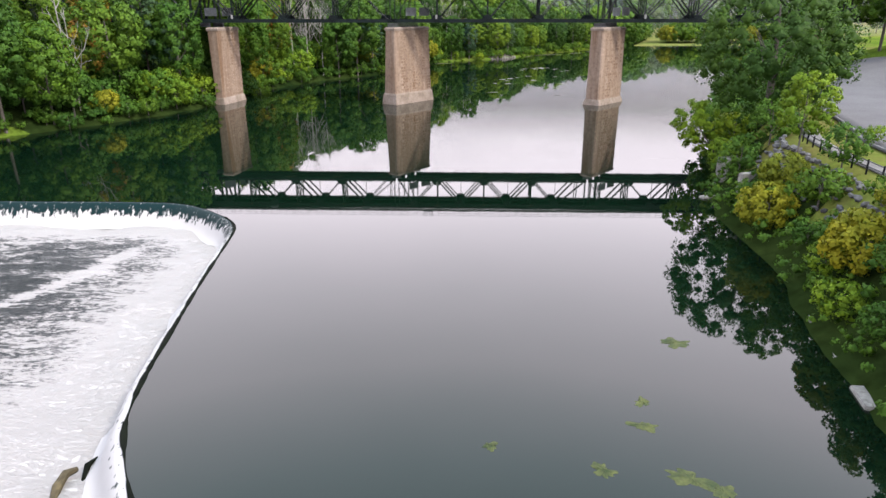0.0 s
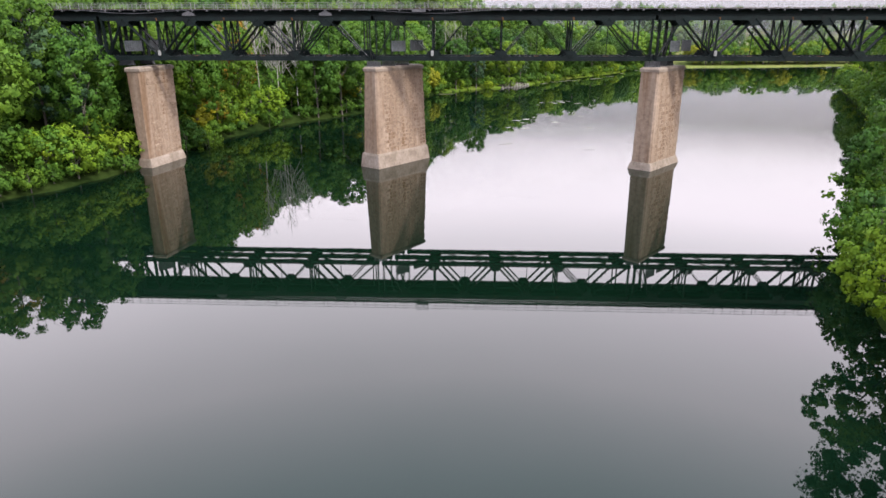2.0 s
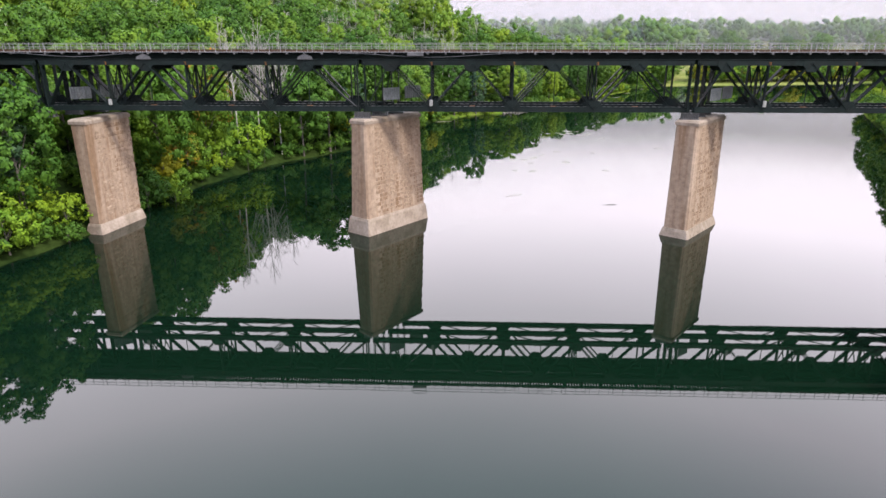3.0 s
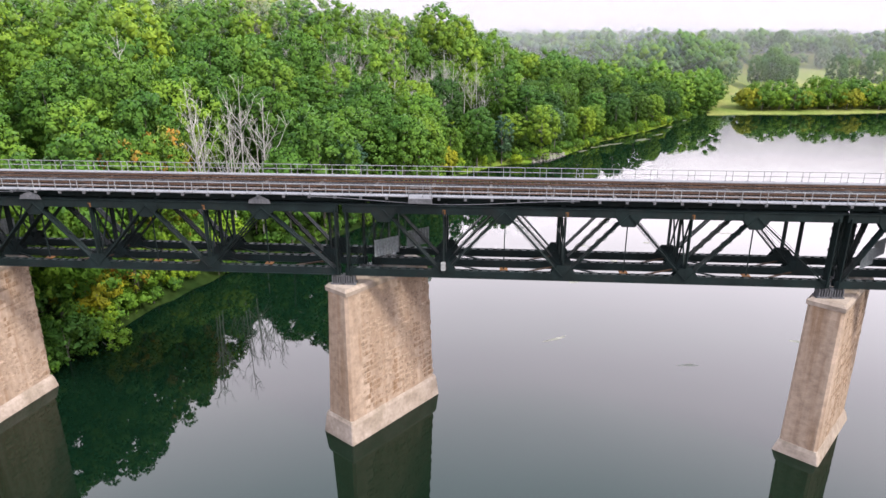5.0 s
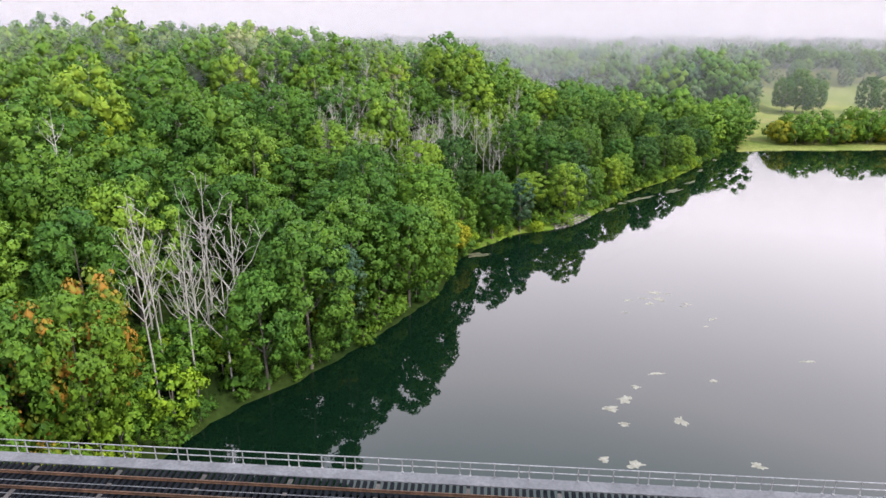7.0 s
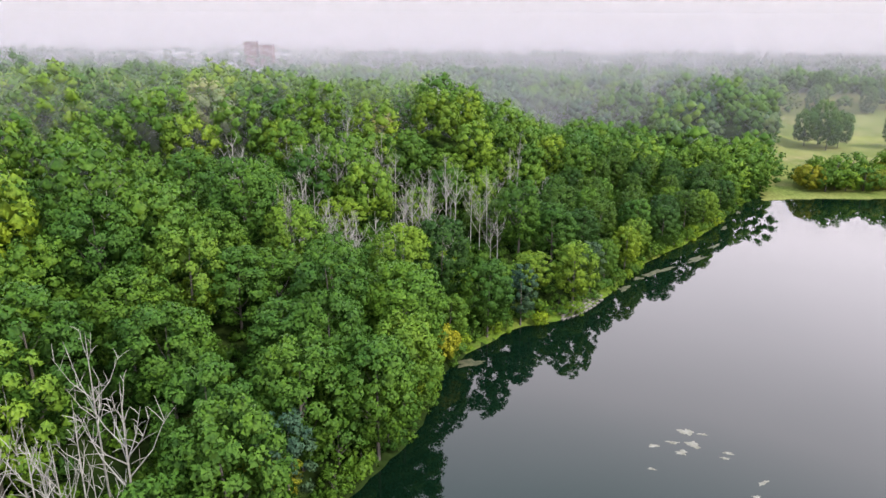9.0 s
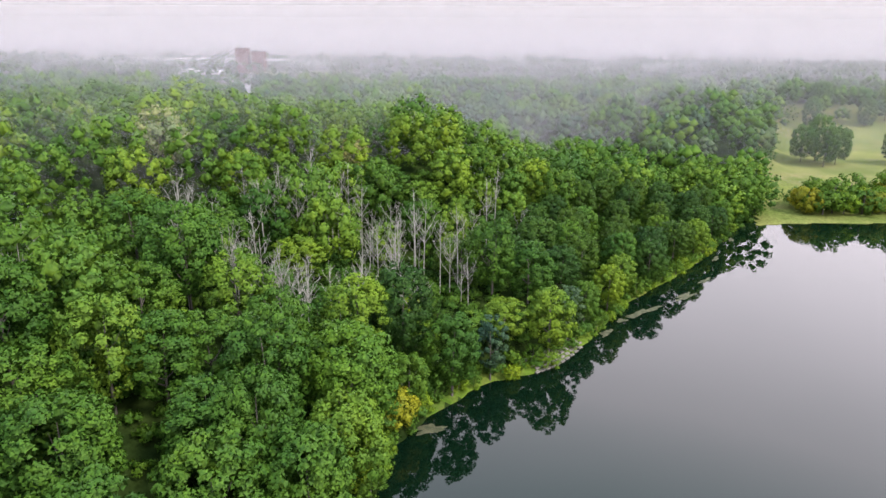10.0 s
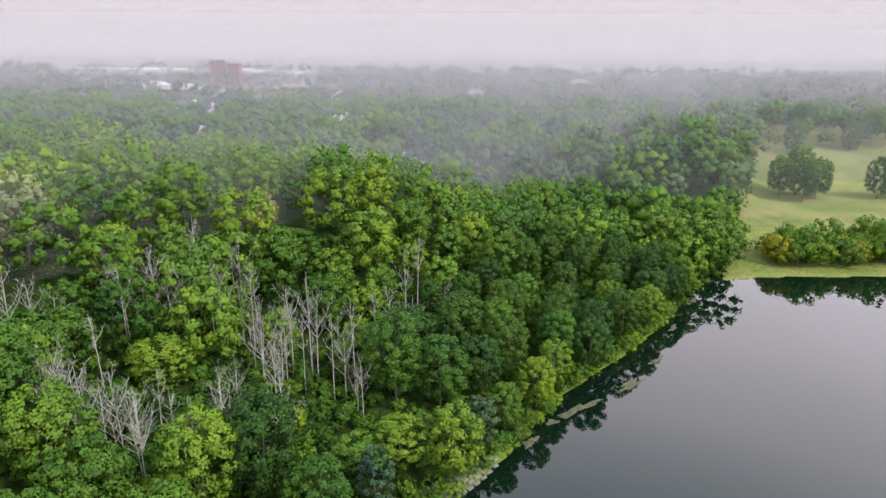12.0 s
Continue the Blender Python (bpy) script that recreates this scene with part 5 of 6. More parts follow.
BIG = [tree_kind(61, 21, 11.2, LEAF_DARK, 70, 0.38, -0.03, 150, 0.55, 0.11, 0.19)]
SLIM = tree_kind(62, 10.5, 3.3, LEAF_YOUNG, 70, 0.32, 0.16, 40, 0.1, 0.15, 0.26)
place_tree(BIG[0], 48.2, 1.0, 0.9, 30, "huge dark green spreading tree on the river bank")
place_tree(SLIM, 43.5, 2.0, 1.0, 200, "light green tree leaning far out over the water", "tree", "right bank plants", lean=-38)
for kind, x, y, s, nm, lab in (
        (SLIM, 40.9, -23.6, 0.86, "tree", "slender light green tree on pale stems"),
        (BUSHES[0], 41.8, -4.5, 1.00, "bush", "light green bush over the water"),
        (BUSHES[2], 43.5, -11.5, 0.93, "bush", "dark green bush on the bank"),
        (BUSHES[2], 40.0, -12.5, 0.81, "bush", "dark green bush on the bank"),
        (BUSHES[0], 45.2, 3.5, 1.11, "bush", "light green bush below the great tree"),
        (GOLDEN[0], 36.2, -29.5, 0.66, "bush", "golden yellow bush at the water's edge"),
        (GOLDEN[1], 38.6, -26.5, 0.66, "bush", "golden yellow bush on the bank"),
        (BUSHES[1], 38.7, -33.2, 0.89, "bush", "green bush beside the golden one"),
        (BUSHES[1], 37.0, -22.8, 0.67, "bush", "green bush on the bank"),
        (BUSHES[2], 41.6, -30.5, 0.70, "bush", "dark green bush among the stones"),
        (GOLDEN[1], 35.6, -45.6, 0.85, "bush", "yellow-green bush hanging over the water"),
        (GOLDEN[0], 37.9, -48.2, 0.72, "bush", "yellow-green bush on the bank"),
        (BUSHES[1], 35.8, -49.5, 0.70, "bush", "green bush hanging over the water"),
        (BUSHES[2], 37.3, -53.5, 0.74, "bush", "green bush on the bank"),
        (BUSHES[0], 34.9, -57.0, 0.55, "bush", "green bush on the bank"),
        (BUSHES[1], 39.6, -41.5, 0.70, "bush", "green bush among the stones"),
        (BUSHES[0], 42.3, -42.5, 0.59, "bush", "green bush beside the fence"),
        (BUSHES[1], 37.3, -38.8, 0.55, "bush", "low green bush at the water's edge"),
        (BUSHES[0], 50.2, -20.4, 0.44, "bush", "small young tree on the lawn"),
        (BUSHES[0], 32.9, -49.0, 0.62, "bush", "light green bush hanging over the water"), (BUSHES[1], 33.2, -53.6, 0.6, "bush", "green bush hanging over the water"),
        (GOLDEN[1], 33.5, -57.4, 0.55, "bush", "yellow-green bush hanging over the water"), (BUSHES[0], 32.3, -61.5, 0.7, "bush", "light green bush hanging over the water"),
        (BUSHES[0], 35.3, -42.6, 0.6, "bush", "light green bush at the water's edge"), (BUSHES[1], 36.7, -36.2, 0.6, "bush", "green bush at the water's edge"),
        (BUSHES[0], 35.2, -61.5, 0.8, "bush", "light green bush on the bank"), (BUSHES[2], 34.1, -65.5, 0.8, "bush", "green bush on the bank"),
        (BUSHES[2], 47.0, 12.0, 0.96, "bush", "green bush on the shore"),
        (BUSHES[0], -55.5, 65.5, 1.15, "bush", "light green bush before the bridge pier"), (BUSHES[0], -57.5, 55.0, 1.35, "bush", "light green bush hanging over the water"), (BUSHES[2], -60.5, 51.5, 1.4, "bush", "green bush hanging over the water"), (BUSHES[2], -51.5, 83.0, 1.2, "bush", "green bush beside the bridge pier"), (BUSHES[0], -48.7, 88.0, 1.0, "bush", "green bush hanging over the water"), (KINDS[1], 56, 31, 0.62, "tree", "dark green tree on the river bank"), (KINDS[4], 66, 44, 0.62, "tree", "dark green tree on the river bank"),
        (KINDS[0], 77, 57, 0.62, "tree", "dark green tree on the river bank"), (KINDS[7], 83, 65, 0.66, "tree", "dark green tree beside the bridge"), (KINDS[1], 93, 85, 0.8, "tree", "dark green tree beside the bridge"),
        (KINDS[2], 106, 108, 0.9, "tree", "dark green tree on the river bank"), (KINDS[0], 120, 136, 0.9, "tree", "dark green tree on the river bank"), (KINDS[4], 141, 172, 1.0, "tree", "dark green tree on the river bank"),
        (KINDS[2], 100, 66, 1.05, "tree", "dark green tree beside the road"),
        (KINDS[4], 106, 58, 1.0, "tree", "dark green tree beside the road"), (KINDS[1], 99, 96, 0.9, "tree", "dark green tree on the river bank"),
        (KINDS[7], 112, 118, 1.1, "tree", "dark green tree on the river bank"), (KINDS[2], 132, 150, 1.1, "tree", "dark green tree on the river bank")):
    place_tree(kind, x, y, s, x * 37 % 360, lab, nm, "right bank plants")


for i in range(38):                           # thicket over the far right bank
    u = i / 37
    y = 14 + 240 * u
    x = float(np.interp(y, [p[1] for p in RIGHT_BANK], [p[0] for p in RIGHT_BANK])) + 1.8
    if abs(y - 73.5) < 6:
        continue
    place_tree(BUSHES[i % 3], x, y, 1.5 + 0.3 * math.sin(i * 2.3), i * 83, "green bush hanging over the water", "bush", "right bank plants")
    if i % 2 == 0 and y > 84:
        place_tree(KINDS[(0, 8, 1, 3)[i // 2 % 4]], x + 5.5, y + 2, 0.75, i * 59, "green tree on the river bank", "tree", "right bank plants")


def dock(x, y, turn):
    """A low floating dock with a pale locker on it and a gangway to the shore."""
    ob = empty("dock", pose(x, y, 0, 0, 0, turn), "pale floating dock moored below the trees", "dock")
    for k in range(6):
        bm = bmesh.new()
        add_box(bm, (-3 + k, -0.9, 0.32), (-2.04 + k, 0.9, 0.38))
        part("deck_board", bm, CONCRETE, ob)
    for yy in (-0.75, 0.35):
        bm = bmesh.new()
        add_box(bm, (-2.95, yy, -0.15), (2.9, yy + 0.4, 0.315))
        bmesh.ops.bevel(bm, geom=bm.edges[:], offset=0.06, segments=2, affect="EDGES")
        part("float", bm, GALV, ob)
    bm = bmesh.new()
    add_box(bm, (0.6, -0.5, 0.384), (2.2, 0.4, 1.25))
    bmesh.ops.bevel(bm, geom=bm.edges[:], offset=0.05, segments=2, affect="EDGES")
    part("locker", bm, CONCRETE, ob)
    bm = bmesh.new()
    add_beam(bm, (2.8, 0, 0.45), (6.8, 0, 1.5), 0.9, 0.08)
    part("gangway", bm, GALV, ob)
    return ob


dock(80.3, 78.6, -8)


# ---- water weeds ----
WEED = two_scale("water_weed", (0.014, 0.026, 0.008), (0.062, 0.07, 0.02), 1.6, 7, 0.8)
PALEWEED = two_scale("pale_weed_mat", (0.09, 0.085, 0.065), (0.17, 0.16, 0.14), 1.0, 6, 0.7)

BANKWEED = two_scale("bank_weed_mat", (0.022, 0.028, 0.012), (0.085, 0.08, 0.045), 0.8, 5, 0.8, grain=0.6)


def weed_mat(x, y, rx, ry, turn, material, label, seed):
    """A floating mat with a ragged edge, a low dome just above the water."""
    rg = np.random.default_rng(seed)
    bm = bmesh.new()
    n, ph = 44, rg.uniform(0, 6.28, 6)
    edge = [1 + 0.22 * math.sin(2 * a + ph[0]) + 0.2 * math.sin(3 * a + ph[1]) + 0.17 * math.sin(5 * a + ph[2]) + 0.13 * math.sin(9 * a + ph[3]) + rg.uniform(-0.12, 0.12)
            for a in (k * 6.283 / n for k in range(n))]
    rings = []
    for u, z in ((1.0, 0.004), (0.72, 0.02), (0.4, 0.035)):
        rings.append([bm.verts.new((math.cos(k * 6.283 / n) * rx * e * u, math.sin(k * 6.283 / n) * ry * e * u, z + (rg.uniform(-0.012, 0.03) if u < 1 else 0))) for k, e in enumerate(edge)])
    top = bm.verts.new((0, 0, 0.04))
    for a, b in zip(rings, rings[1:]):
        for k in range(n):
            bm.faces.new((a[k], a[(k + 1) % n], b[(k + 1) % n], b[k]))
    for k in range(n):
        bm.faces.new((rings[-1][k], rings[-1][(k + 1) % n], top))
    ob = part("water_weed", bm, material)
    ob.matrix_basis = pose(x, y, 0.0, 0, 0, turn)
    return tagged(ob, label, "water weed", "floating weeds")


for i, (x, y, rx, ry, tn) in enumerate(((21.5, -50.7, 0.9, 0.6, 10), (17.0, -60.2, 0.7, 0.4, 0), (18.2, -64.4, 1.0, 0.6, -25), (19.4, -65.3, 0.5, 0.6, 10), (17.5, -57.9, 0.4, 0.4, 0), (8.7, -62.2, 0.4, 0.3, 0), (14.1, -63.9, 0.5, 0.5, 0))):
    weed_mat(x, y, rx, ry, tn, WEED, "yellow-green weed patch floating on the river", i)
for i, (x, y, rx, ry, tn) in enumerate(((50.5, 264.5, 6.0, 1.3, 40), (65.5, 277.5, 5.0, 1.2, 45), (75.5, 292, 3.0, 0.9, 50), (43.5, 258, 2.0, 0.8, 40), (38, 249.5, 2.2, 1.2, 60), (86, 315, 2.5, 0.9, 60),
                                        (33.2, 248, 3.0, 1.8, 50), (-3.4, 201.5, 3.4, 1.3, 20), (99, 339, 2.5, 0.8, 60))):
    weed_mat(x, y, rx, ry, tn, WEED if i in (6,) else BANKWEED, "pale weed mat floating along the bank", 20 + i)
for i, (x, y, rx, ry, tn) in enumerate(((36.4, 179, 1.6, 0.7, 0), (34.1, 173, 1.3, 0.9, 0), (29.8, 174.5, 1.6, 0.5, 10), (41, 172, 1.2, 0.4, 0), (45, 166, 1.4, 0.5, 30), (28, 168, 0.9, 0.4, 0),
                                        (21.7, 134, 1.7, 1.3, 20), (19, 131.2, 1.9, 0.9, 0), (28.6, 142.8, 1.7, 0.6, 15), (28.9, 128.5, 1.1, 1.7, 0), (16, 118.4, 1.1, 0.8, 0), (20, 117.6, 1.5, 1.1, 0), (36.5, 118.6, 1.3, 0.9, 0),
                                        (56.4, 149.2, 1.8, 0.5, 0), (37.5, 141, 0.8, 0.8, 0), (42.7, 162.5, 1.0, 0.4, 0), (20.3, 127.1, 1.2, 0.7, 0), (24.2, 138, 1.0, 0.7, 30), (36.5, 179.3, 1.6, 1.4, 0),
                                        (36.7, 175.5, 1.6, 1.3, 0), (33.3, 175.8, 1.2, 0.7, 0), (39.2, 178.8, 1.0, 0.5, 0), (42, 173.5, 1.2, 0.5, 0), (14.5, 94.5, 2.6, 0.4, 35), (49.5, 96, 2.2, 0.5, -25), (31.5, 88, 1.6, 0.5, 0))):
    weed_mat(x, y, rx * 0.7, ry * 0.7, tn, PALEWEED, "pale weed clump breaking the river surface", 40 + i)

# stone-block revetment at the bend
STONE = two_scale("pale_block_stone", (0.10, 0.092, 0.083), (0.165, 0.155, 0.143), 0.5, 5, 0.9, stain=(0.05, 0.045, 0.04))
wall_r = empty("revetment", pose(0, 0, 0), "pale stepped stone-block revetment along the bank", "stone wall")
bm = bmesh.new()
add_box(bm, (-0.75, -0.35, -0.25), (0.75, 0.35, 0.25))
bmesh.ops.bevel(bm, geom=bm.edges[:], offset=0.05, segments=1, affect="EDGES")
block_me = bpy.data.meshes.new("stone_block")
bm.to_mesh(block_me)
bm.free()
block_me.materials.append(STONE)
rv = np.random.default_rng(5)
for c in range(5):
    for i in range(10):
        u = (i + 0.5 * (c % 2)) / 10
        x, y = 19.0 + 12.4 * u - 0.25 * c, 226.6 + 15.6 * u + 0.3 * c - 2.0 * math.sin(u * 3.14)
        part_mesh("stone_block", block_me, wall_r, pose(x - 0.5 * c * 0.75, y + 0.6 * c * 0.6, 0.05 + 0.45 * c, rv.uniform(-4, 4), rv.uniform(-4, 4), 49 + rv.uniform(-5, 5)))


# ---- far town ----
BRICK = two_scale("red_brick", (0.11, 0.06, 0.052), (0.16, 0.09, 0.078), 0.2, 2, 0.9)
PALE_WALL = two_scale("pale_wall", (0.32, 0.32, 0.32), (0.44, 0.44, 0.44), 0.1, 1.5, 0.9)
ROOF = two_scale("grey_roof", (0.05, 0.047, 0.047), (0.09, 0.085, 0.085), 0.1, 1.5, 0.9)
ROOF_WHITE = two_scale("white_roof", (0.5, 0.5, 0.5), (0.62, 0.62, 0.62), 0.05, 1, 0.9)
PANE = two_scale("dark_pane", (0.010, 0.012, 0.014), (0.02, 0.022, 0.025), 0.3, 2, 0.3)


def far_building(x, y, lx, ly, h, turn, wall, roof, label, gable=0.0, name="building", rows=0):
    z = float(ground_height(x, y))
    ob = empty(name, pose(x, y, z, 0, 0, turn), label, "building")
    bm = bmesh.new()
    add_box(bm, (-lx / 2, -ly / 2, -3), (lx / 2, ly / 2, h))
    part("wall", bm, wall, ob)
    bm = bmesh.new()
    if gable:
        e = 0.5
        p = [bm.verts.new(q) for q in ((-lx / 2 - e, -ly / 2 - e, h), (lx / 2 + e, -ly / 2 - e, h), (lx / 2 + e, ly / 2 + e, h), (-lx / 2 - e, ly / 2 + e, h),
                                       (-lx / 2 + gable * 0.8, 0, h + gable), (lx / 2 - gable * 0.8, 0, h + gable))]
        for f in ((0, 1, 5, 4), (1, 2, 5), (2, 3, 4, 5), (3, 0, 4), (3, 2, 1, 0)):
            bm.faces.new([p[i] for i in f])
    else:
        add_box(bm, (-lx / 2 - 0.3, -ly / 2 - 0.3, h), (lx / 2 + 0.3, ly / 2 + 0.3, h + 0.6))
    part("roof", bm, roof, ob)
    for r in range(rows):
        n = max(2, int(lx / 4.5))
        for i in range(n):
            bm = bmesh.new()
            cx = -lx / 2 + (i + 0.5) * lx / n
            cz = 1.2 + r * (h - 1) / max(rows, 1)
            add_box(bm, (cx - 0.8, -ly / 2 - 0.06, cz), (cx + 0.8, -ly / 2 + 0.1, cz + 1.5))
            part("window", bm, PANE, ob)
    return ob


far_building(-392, 1122, 18, 22, 36, 8, BRICK, ROOF, "tall red brick apartment tower in the far town", name="apartment_tower", rows=9)
far_building(-368, 1128, 18, 22, 33, 8, BRICK, ROOF, "red brick apartment tower in the far town", name="apartment_tower", rows=9)
for x, y, lx, ly, h in ((-618, 1150, 34, 26, 8), (-420, 1055, 60, 24, 7), (-470, 1075, 30, 22, 7), (-690, 1500, 150, 40, 10), (-560, 1560, 110, 40, 9), (-470, 1500, 80, 36, 9),
                        (-820, 1480, 90, 40, 10), (-360, 1460, 60, 30, 8), (330, 1500, 70, 30, 8), (180, 1290, 26, 18, 8)):
    far_building(x, y, lx, ly, h, 6, PALE_WALL, ROOF_WHITE, "low pale flat-roofed hall in the far town", rows=1, name="hall")
for x, y, tn in ((-29, 483, 20), (-186, 726, 70), (-196, 742, 70), (-178, 708, 68), (-214, 790, 70), (-150, 880, 15), (60, 780, 30), (8, 905, 10), (-255, 705, 66), (-262, 735, 66), (-95, 640, 40)):
    far_building(x, y, 15, 10, 10 if y == 483 else 12, tn, PALE_WALL, ROOF, "pale house with a grey hipped roof among the trees", 3.5, "house", 1)

STREET = two_scale("pale_street", (0.16, 0.155, 0.16), (0.21, 0.205, 0.21), 0.2, 4, 0.9)
STUBBLE = two_scale("pale_field", (0.085, 0.085, 0.035), (0.12, 0.115, 0.05), 0.03, 0.8, 0.95)


def far_patch(name, pts, width, material, label, category):
    """A flat band of ground drawn along a line, laid over the land."""
    p = np.array(pts, float)
    k = np.linspace(0, len(p) - 1, 40)
    line = np.stack([np.interp(k, np.arange(len(p)), p[:, i]) for i in (0, 1)], 1)
    d = np.gradient(line, axis=0)
    d /= np.linalg.norm(d, axis=1)[:, None]
    side = np.stack([d[:, 1], -d[:, 0]], 1) * width / 2
    v = np.concatenate([line - side, line + side])
    z = ground_height(v[:, 0], v[:, 1]) + 0.35
    n = len(line)
    me = mesh_of(name, np.c_[v, z].tolist(), [(i, i + n, i + n + 1, i + 1) for i in range(n - 1)], material, True)
    return tagged(new(name, me), label, category, kind="structure")


far_patch("street", [(-150, 500), (-168, 546), (-221, 684), (-307, 914), (-350, 1036)], 9, STREET, "pale straight street running between the far trees", "street")
far_patch("field", [(-360, 1075), (-300, 1130), (-240, 1185)], 110, STUBBLE, "pale yellow-green field in the far town", "field")

# ---- distance haze over the far valley, imitated by flat see-through sheets ----
HAZE, n_, l_, o_ = mat("haze_tint")
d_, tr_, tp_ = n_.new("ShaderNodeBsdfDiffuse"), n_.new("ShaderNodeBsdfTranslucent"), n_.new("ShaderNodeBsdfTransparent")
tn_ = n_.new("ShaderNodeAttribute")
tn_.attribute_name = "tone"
# haze colour painted on the sheets: bluish grey near, whiter far off
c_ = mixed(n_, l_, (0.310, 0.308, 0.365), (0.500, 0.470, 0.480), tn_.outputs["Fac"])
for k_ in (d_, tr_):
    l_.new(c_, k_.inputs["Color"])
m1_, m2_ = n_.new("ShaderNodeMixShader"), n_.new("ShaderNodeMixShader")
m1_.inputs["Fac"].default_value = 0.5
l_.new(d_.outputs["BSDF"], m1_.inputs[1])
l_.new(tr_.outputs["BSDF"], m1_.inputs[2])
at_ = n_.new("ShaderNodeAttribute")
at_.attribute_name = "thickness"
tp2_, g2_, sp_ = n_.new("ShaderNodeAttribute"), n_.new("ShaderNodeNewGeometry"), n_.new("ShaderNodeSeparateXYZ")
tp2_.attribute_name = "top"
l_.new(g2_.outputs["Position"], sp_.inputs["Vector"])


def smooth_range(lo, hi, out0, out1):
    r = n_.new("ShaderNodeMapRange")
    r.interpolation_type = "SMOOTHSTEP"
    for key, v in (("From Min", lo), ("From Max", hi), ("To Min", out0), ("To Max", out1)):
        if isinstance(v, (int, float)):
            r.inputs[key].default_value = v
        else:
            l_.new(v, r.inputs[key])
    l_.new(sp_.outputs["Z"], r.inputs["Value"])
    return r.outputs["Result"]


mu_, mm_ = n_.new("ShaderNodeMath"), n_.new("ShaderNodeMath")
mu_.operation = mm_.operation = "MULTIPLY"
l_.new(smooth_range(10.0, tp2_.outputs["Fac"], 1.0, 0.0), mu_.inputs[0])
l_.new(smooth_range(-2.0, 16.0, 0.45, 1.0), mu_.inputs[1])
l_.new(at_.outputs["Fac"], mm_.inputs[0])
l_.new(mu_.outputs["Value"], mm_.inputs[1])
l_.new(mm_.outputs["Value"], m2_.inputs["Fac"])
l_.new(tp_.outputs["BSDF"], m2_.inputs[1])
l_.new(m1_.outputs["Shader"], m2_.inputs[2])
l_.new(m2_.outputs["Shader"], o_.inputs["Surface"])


def haze_sheet(dist, dense, tone, turn=0.0, x=0.0):
    """One flat see-through sheet across the valley in place of distance haze, thinning out upward."""
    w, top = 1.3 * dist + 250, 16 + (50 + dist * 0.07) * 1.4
    me = mesh_of("mist", [(-w, dist, -6), (w, dist, -6), (w, dist + top * 0.3, top), (-w, dist + top * 0.3, top)], [(0, 1, 2, 3)], HAZE)
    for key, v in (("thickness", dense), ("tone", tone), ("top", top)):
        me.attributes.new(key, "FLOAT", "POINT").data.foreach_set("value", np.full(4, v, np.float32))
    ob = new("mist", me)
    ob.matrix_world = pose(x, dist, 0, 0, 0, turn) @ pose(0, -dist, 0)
    return tagged(ob, "flat see-through sheet standing in for distance haze over the far valley", "mist", kind="structure")


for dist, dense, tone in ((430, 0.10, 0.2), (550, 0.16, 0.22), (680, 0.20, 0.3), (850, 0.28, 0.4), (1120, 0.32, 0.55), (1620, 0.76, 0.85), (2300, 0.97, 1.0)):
    haze_sheet(dist, dense, tone)
for x, dense in ((-85, 0.13), (-125, 0.17)):      # angled sheets added to pale the wooded hill like haze and glare
    haze_sheet(235, dense, 0.2, 52, x)


# ---- bridge details ----
tie_bm = bmesh.new()
add_box(tie_bm, (0, 70.0, 26.78), (0.24, 77.9, 27.02))
tie_me = bpy.data.meshes.new("tie")
tie_bm.to_mesh(tie_me)
tie_bm.free()
tie_me.materials.append(TIE)
deck_ob = bpy.data.objects["railway_deck"]
for i in range(298):
    part_mesh("tie", tie_me, deck_ob, pose(-64.5 + i * 0.46, 0, 0))
PLANK = two_scale("pale_plank", (0.032, 0.029, 0.029), (0.062, 0.055, 0.054), 0.8, 6, 0.9, spec=0.05)
for i in range(-11, 13):
    x = i * 5.95 - 1.5
    for y0, y1 in ((70.4, 71.2), (71.95, 72.2), (73.0, 75.2), (76.0, 76.25), (77.05, 77.6)):
        bm = bmesh.new()
        add_box(bm, (x, y0, 27.025), (x + 0.3, y1, 27.075))
        part("cross_plank", bm, PLANK, deck_ob)
# brackets under the walkway edge
bm = bmesh.new()
add_box(bm, (-0.13, 69.33, 26.72), (0.13, 69.45, 26.97))
add_box(bm, (-0.08, 69.45, 26.80), (0.08, 70.6, 26.95))
br_me = bpy.data.meshes.new("bracket")
bm.to_mesh(br_me)
bm.free()
br_me.materials.append(GALV)
for i in range(70):
    part_mesh("bracket", br_me, deck_ob, pose(-82 + i * 2.55, 0, 0))

# refuge platform beside the walkway
refuge = empty("refuge_platform", pose(-3.3, 69.45, 27.0), "small grey steel refuge platform jutting from the walkway", "platform")
bm = bmesh.new()
add_box(bm, (0, -0.75, -0.03), (2.3, 0.0, 0.05))
part("floor_plate", bm, GALV, refuge)
bm = bmesh.new()
add_box(bm, (0, -0.78, -0.45), (2.3, -0.72, 0.04))
part("apron", bm, GALV, refuge)
for xx in (0.03, 2.27):
    bm = bmesh.new()
    add_beam(bm, (xx, -0.72, 0.0), (xx, -0.72, 1.1), 0.055, 0.055)
    part("post", bm, GALV, refuge)
for zz in (0.6, 1.1):
    bm = bmesh.new()
    add_beam(bm, (0, -0.72, zz), (2.3, -0.72, zz), 0.055, 0.055)
    part("rail", bm, GALV, refuge)

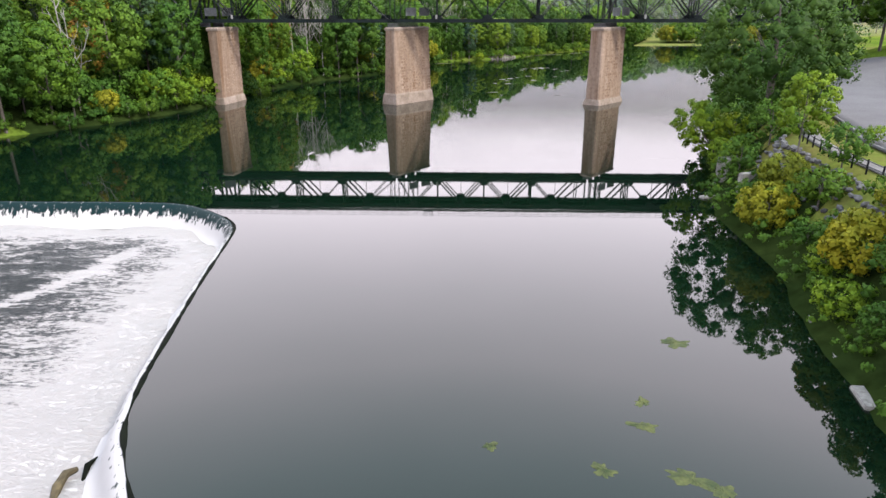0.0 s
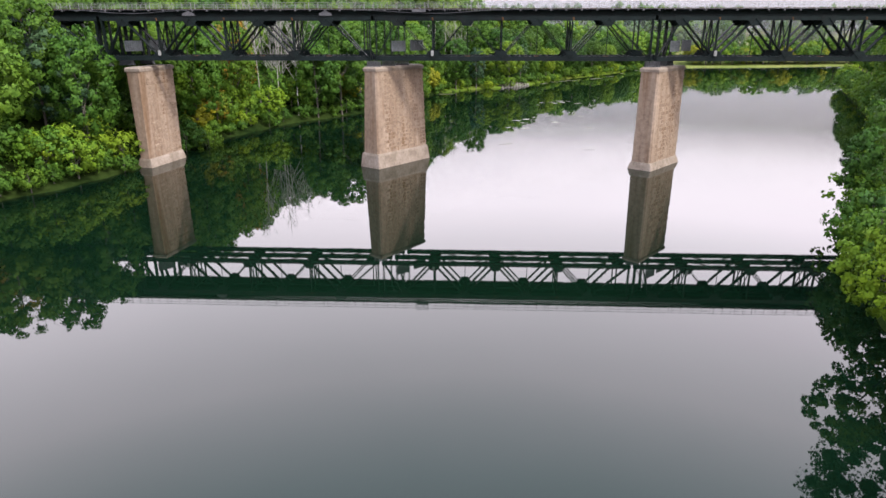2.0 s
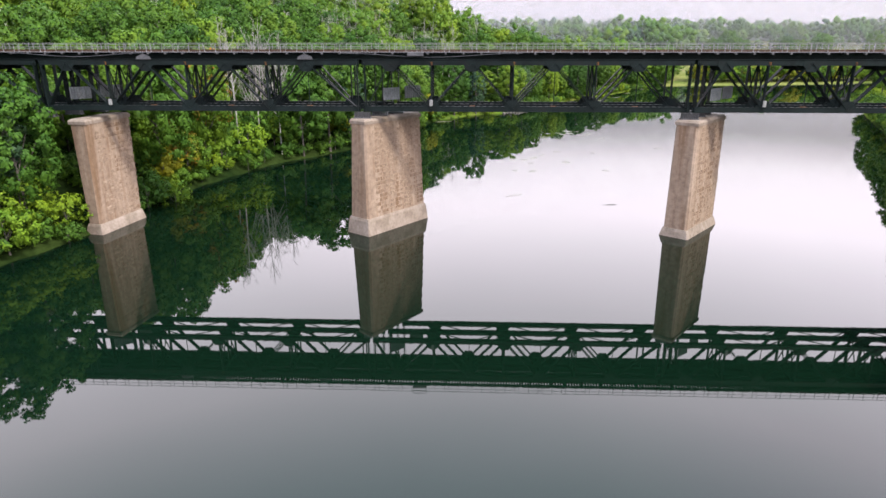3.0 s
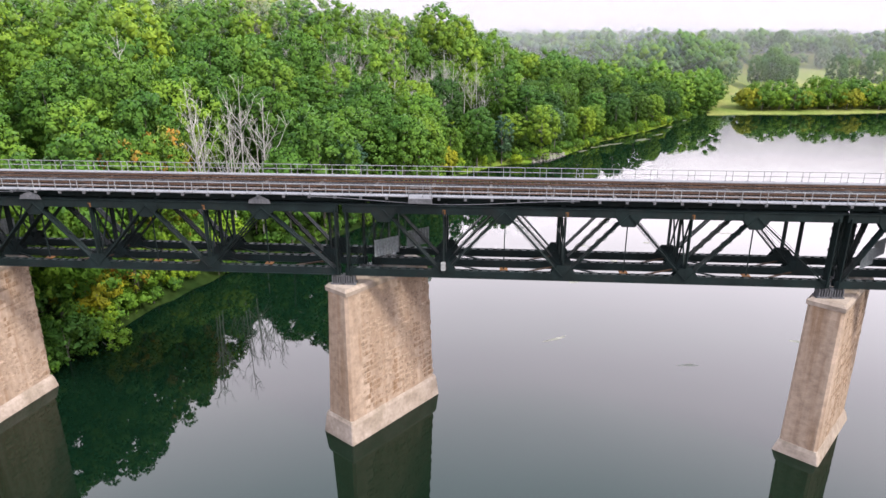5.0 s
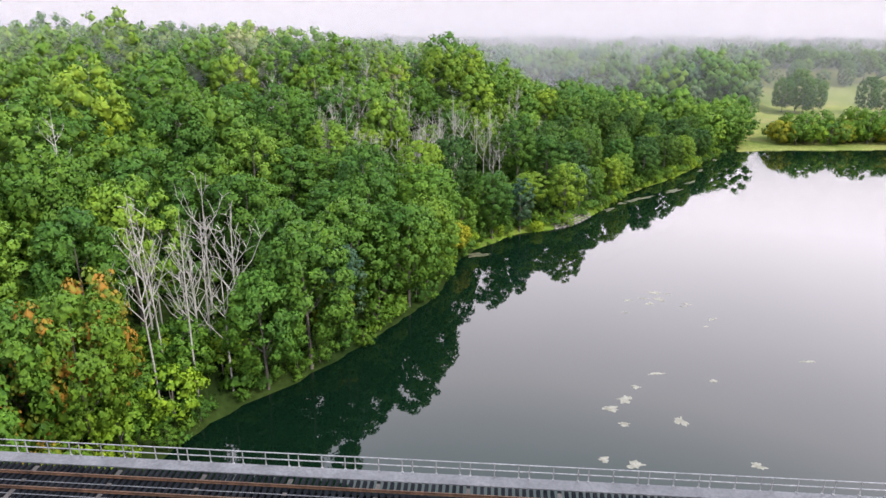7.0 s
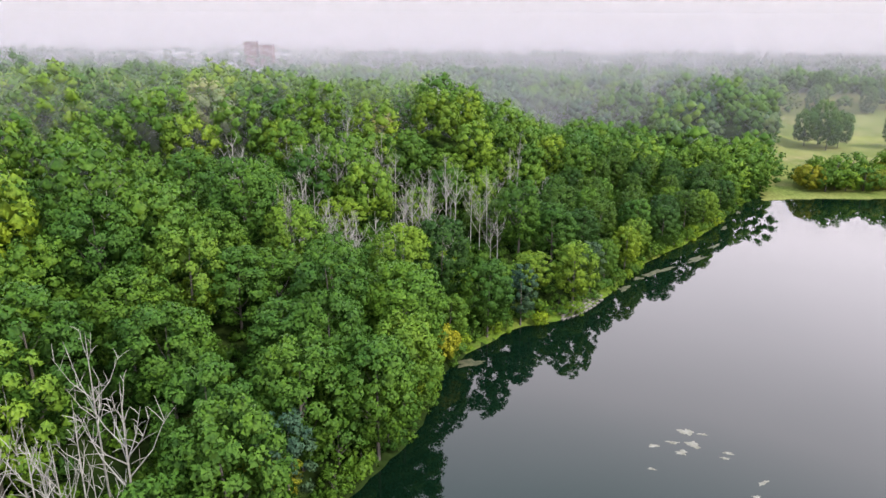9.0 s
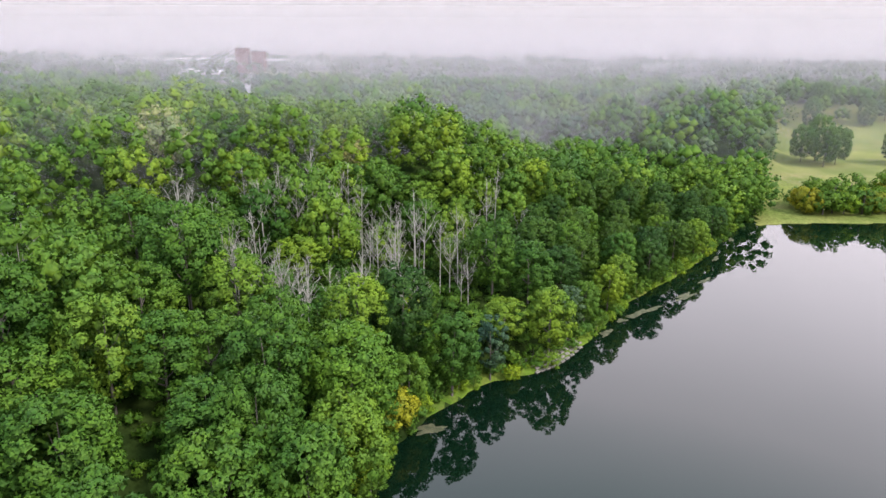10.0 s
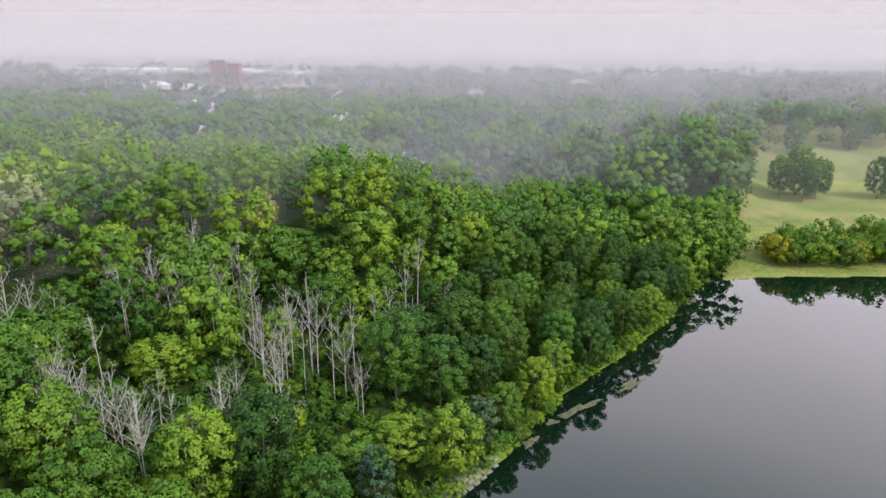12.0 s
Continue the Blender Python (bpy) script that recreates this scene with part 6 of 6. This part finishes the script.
# sagging cable along the walkway
bm = bmesh.new()
pts = [(x, 69.3, 26.9 - 0.55 * math.sin(math.pi * (x + 13) / 26) ** 2) for x in np.linspace(-13, 13, 22)]
add_tube(bm, pts, [0.035] * len(pts), 5)
tagged(part("cable", bm, GALV), "pale sagging cable hung below the walkway edge", "cable")
bm = bmesh.new()
pts = [(x, 69.3, 26.9 - 0.5 * math.sin(math.pi * (x + 62) / 20) ** 2) for x in np.linspace(-62, -42, 18)]
add_tube(bm, pts, [0.035] * len(pts), 5)
tagged(part("cable", bm, GALV), "pale sagging cable hung below the walkway edge", "cable")

# pale triangular plates on the top chord, white boxes at the joints, sheet-metal panels over the piers
SHEET = two_scale("corrugated_sheet", (0.10, 0.108, 0.115), (0.15, 0.16, 0.168), 0.6, 5, 0.5, 0.2)
WHITE = two_scale("white_paint", (0.17, 0.17, 0.17), (0.21, 0.21, 0.21), 0.8, 5, 0.6)
for x in (-42.05, -18.25):
    bm = bmesh.new()
    low = [(-1.15, 26.02), (1.15, 26.02), (1.0, 26.4), (0.0, 26.85), (-1.0, 26.4)]
    rings = [[bm.verts.new((x + u, yy, z)) for u, z in low] for yy in (69.55, 69.62)]
    bm.faces.new(rings[0]), bm.faces.new(rings[1][::-1])
    for i in range(5):
        bm.faces.new((rings[0][i], rings[0][(i + 1) % 5], rings[1][(i + 1) % 5], rings[1][i]))
    bmesh.ops.recalc_face_normals(bm, faces=bm.faces)
    tagged(part("chord_plate", bm, GALV), "pale grey peaked steel plate on the top chord", "plate", "chord plates")
for x in (-48.0, 0.0, 48.0):
    bm = bmesh.new()
    add_box(bm, (x - 0.24, 69.45, 19.45), (x + 0.24, 69.72, 20.35))
    bmesh.ops.bevel(bm, geom=bm.edges[:], offset=0.06, segments=2, affect="EDGES")
    tagged(part("junction_box", bm, WHITE), "small white box fixed to the truss joint", "box", "junction boxes")
for x in (-55.0, -7.2, 40.8):
    for k, (dx, dy) in enumerate(((0.0, 71.3), (2.9, 74.6))):
        bm = bmesh.new()
        n = 17
        top = [bm.verts.new((x + dx + i * 0.14, dy + 0.12 * i, 21.9 + (0.05 if k else 0))) for i in range(n)]
        low = [bm.verts.new((x + dx + i * 0.14 + (0.03 if i % 2 else 0), dy + 0.12 * i - (0.09 if i % 2 else 0), 20.1)) for i in range(n)]
        for i in range(n):
            if i % 2:
                top[i].co.y -= 0.09
        for i in range(n - 1):
            bm.faces.new((low[i], low[i + 1], top[i + 1], top[i]))
        ob = tagged(part("sheet_panel", bm, SHEET), "pale corrugated sheet-metal panel standing in the truss", "panel", "sheet panels")
        mod = ob.modifiers.new("depth", "SOLIDIFY")
        mod.thickness = 0.02
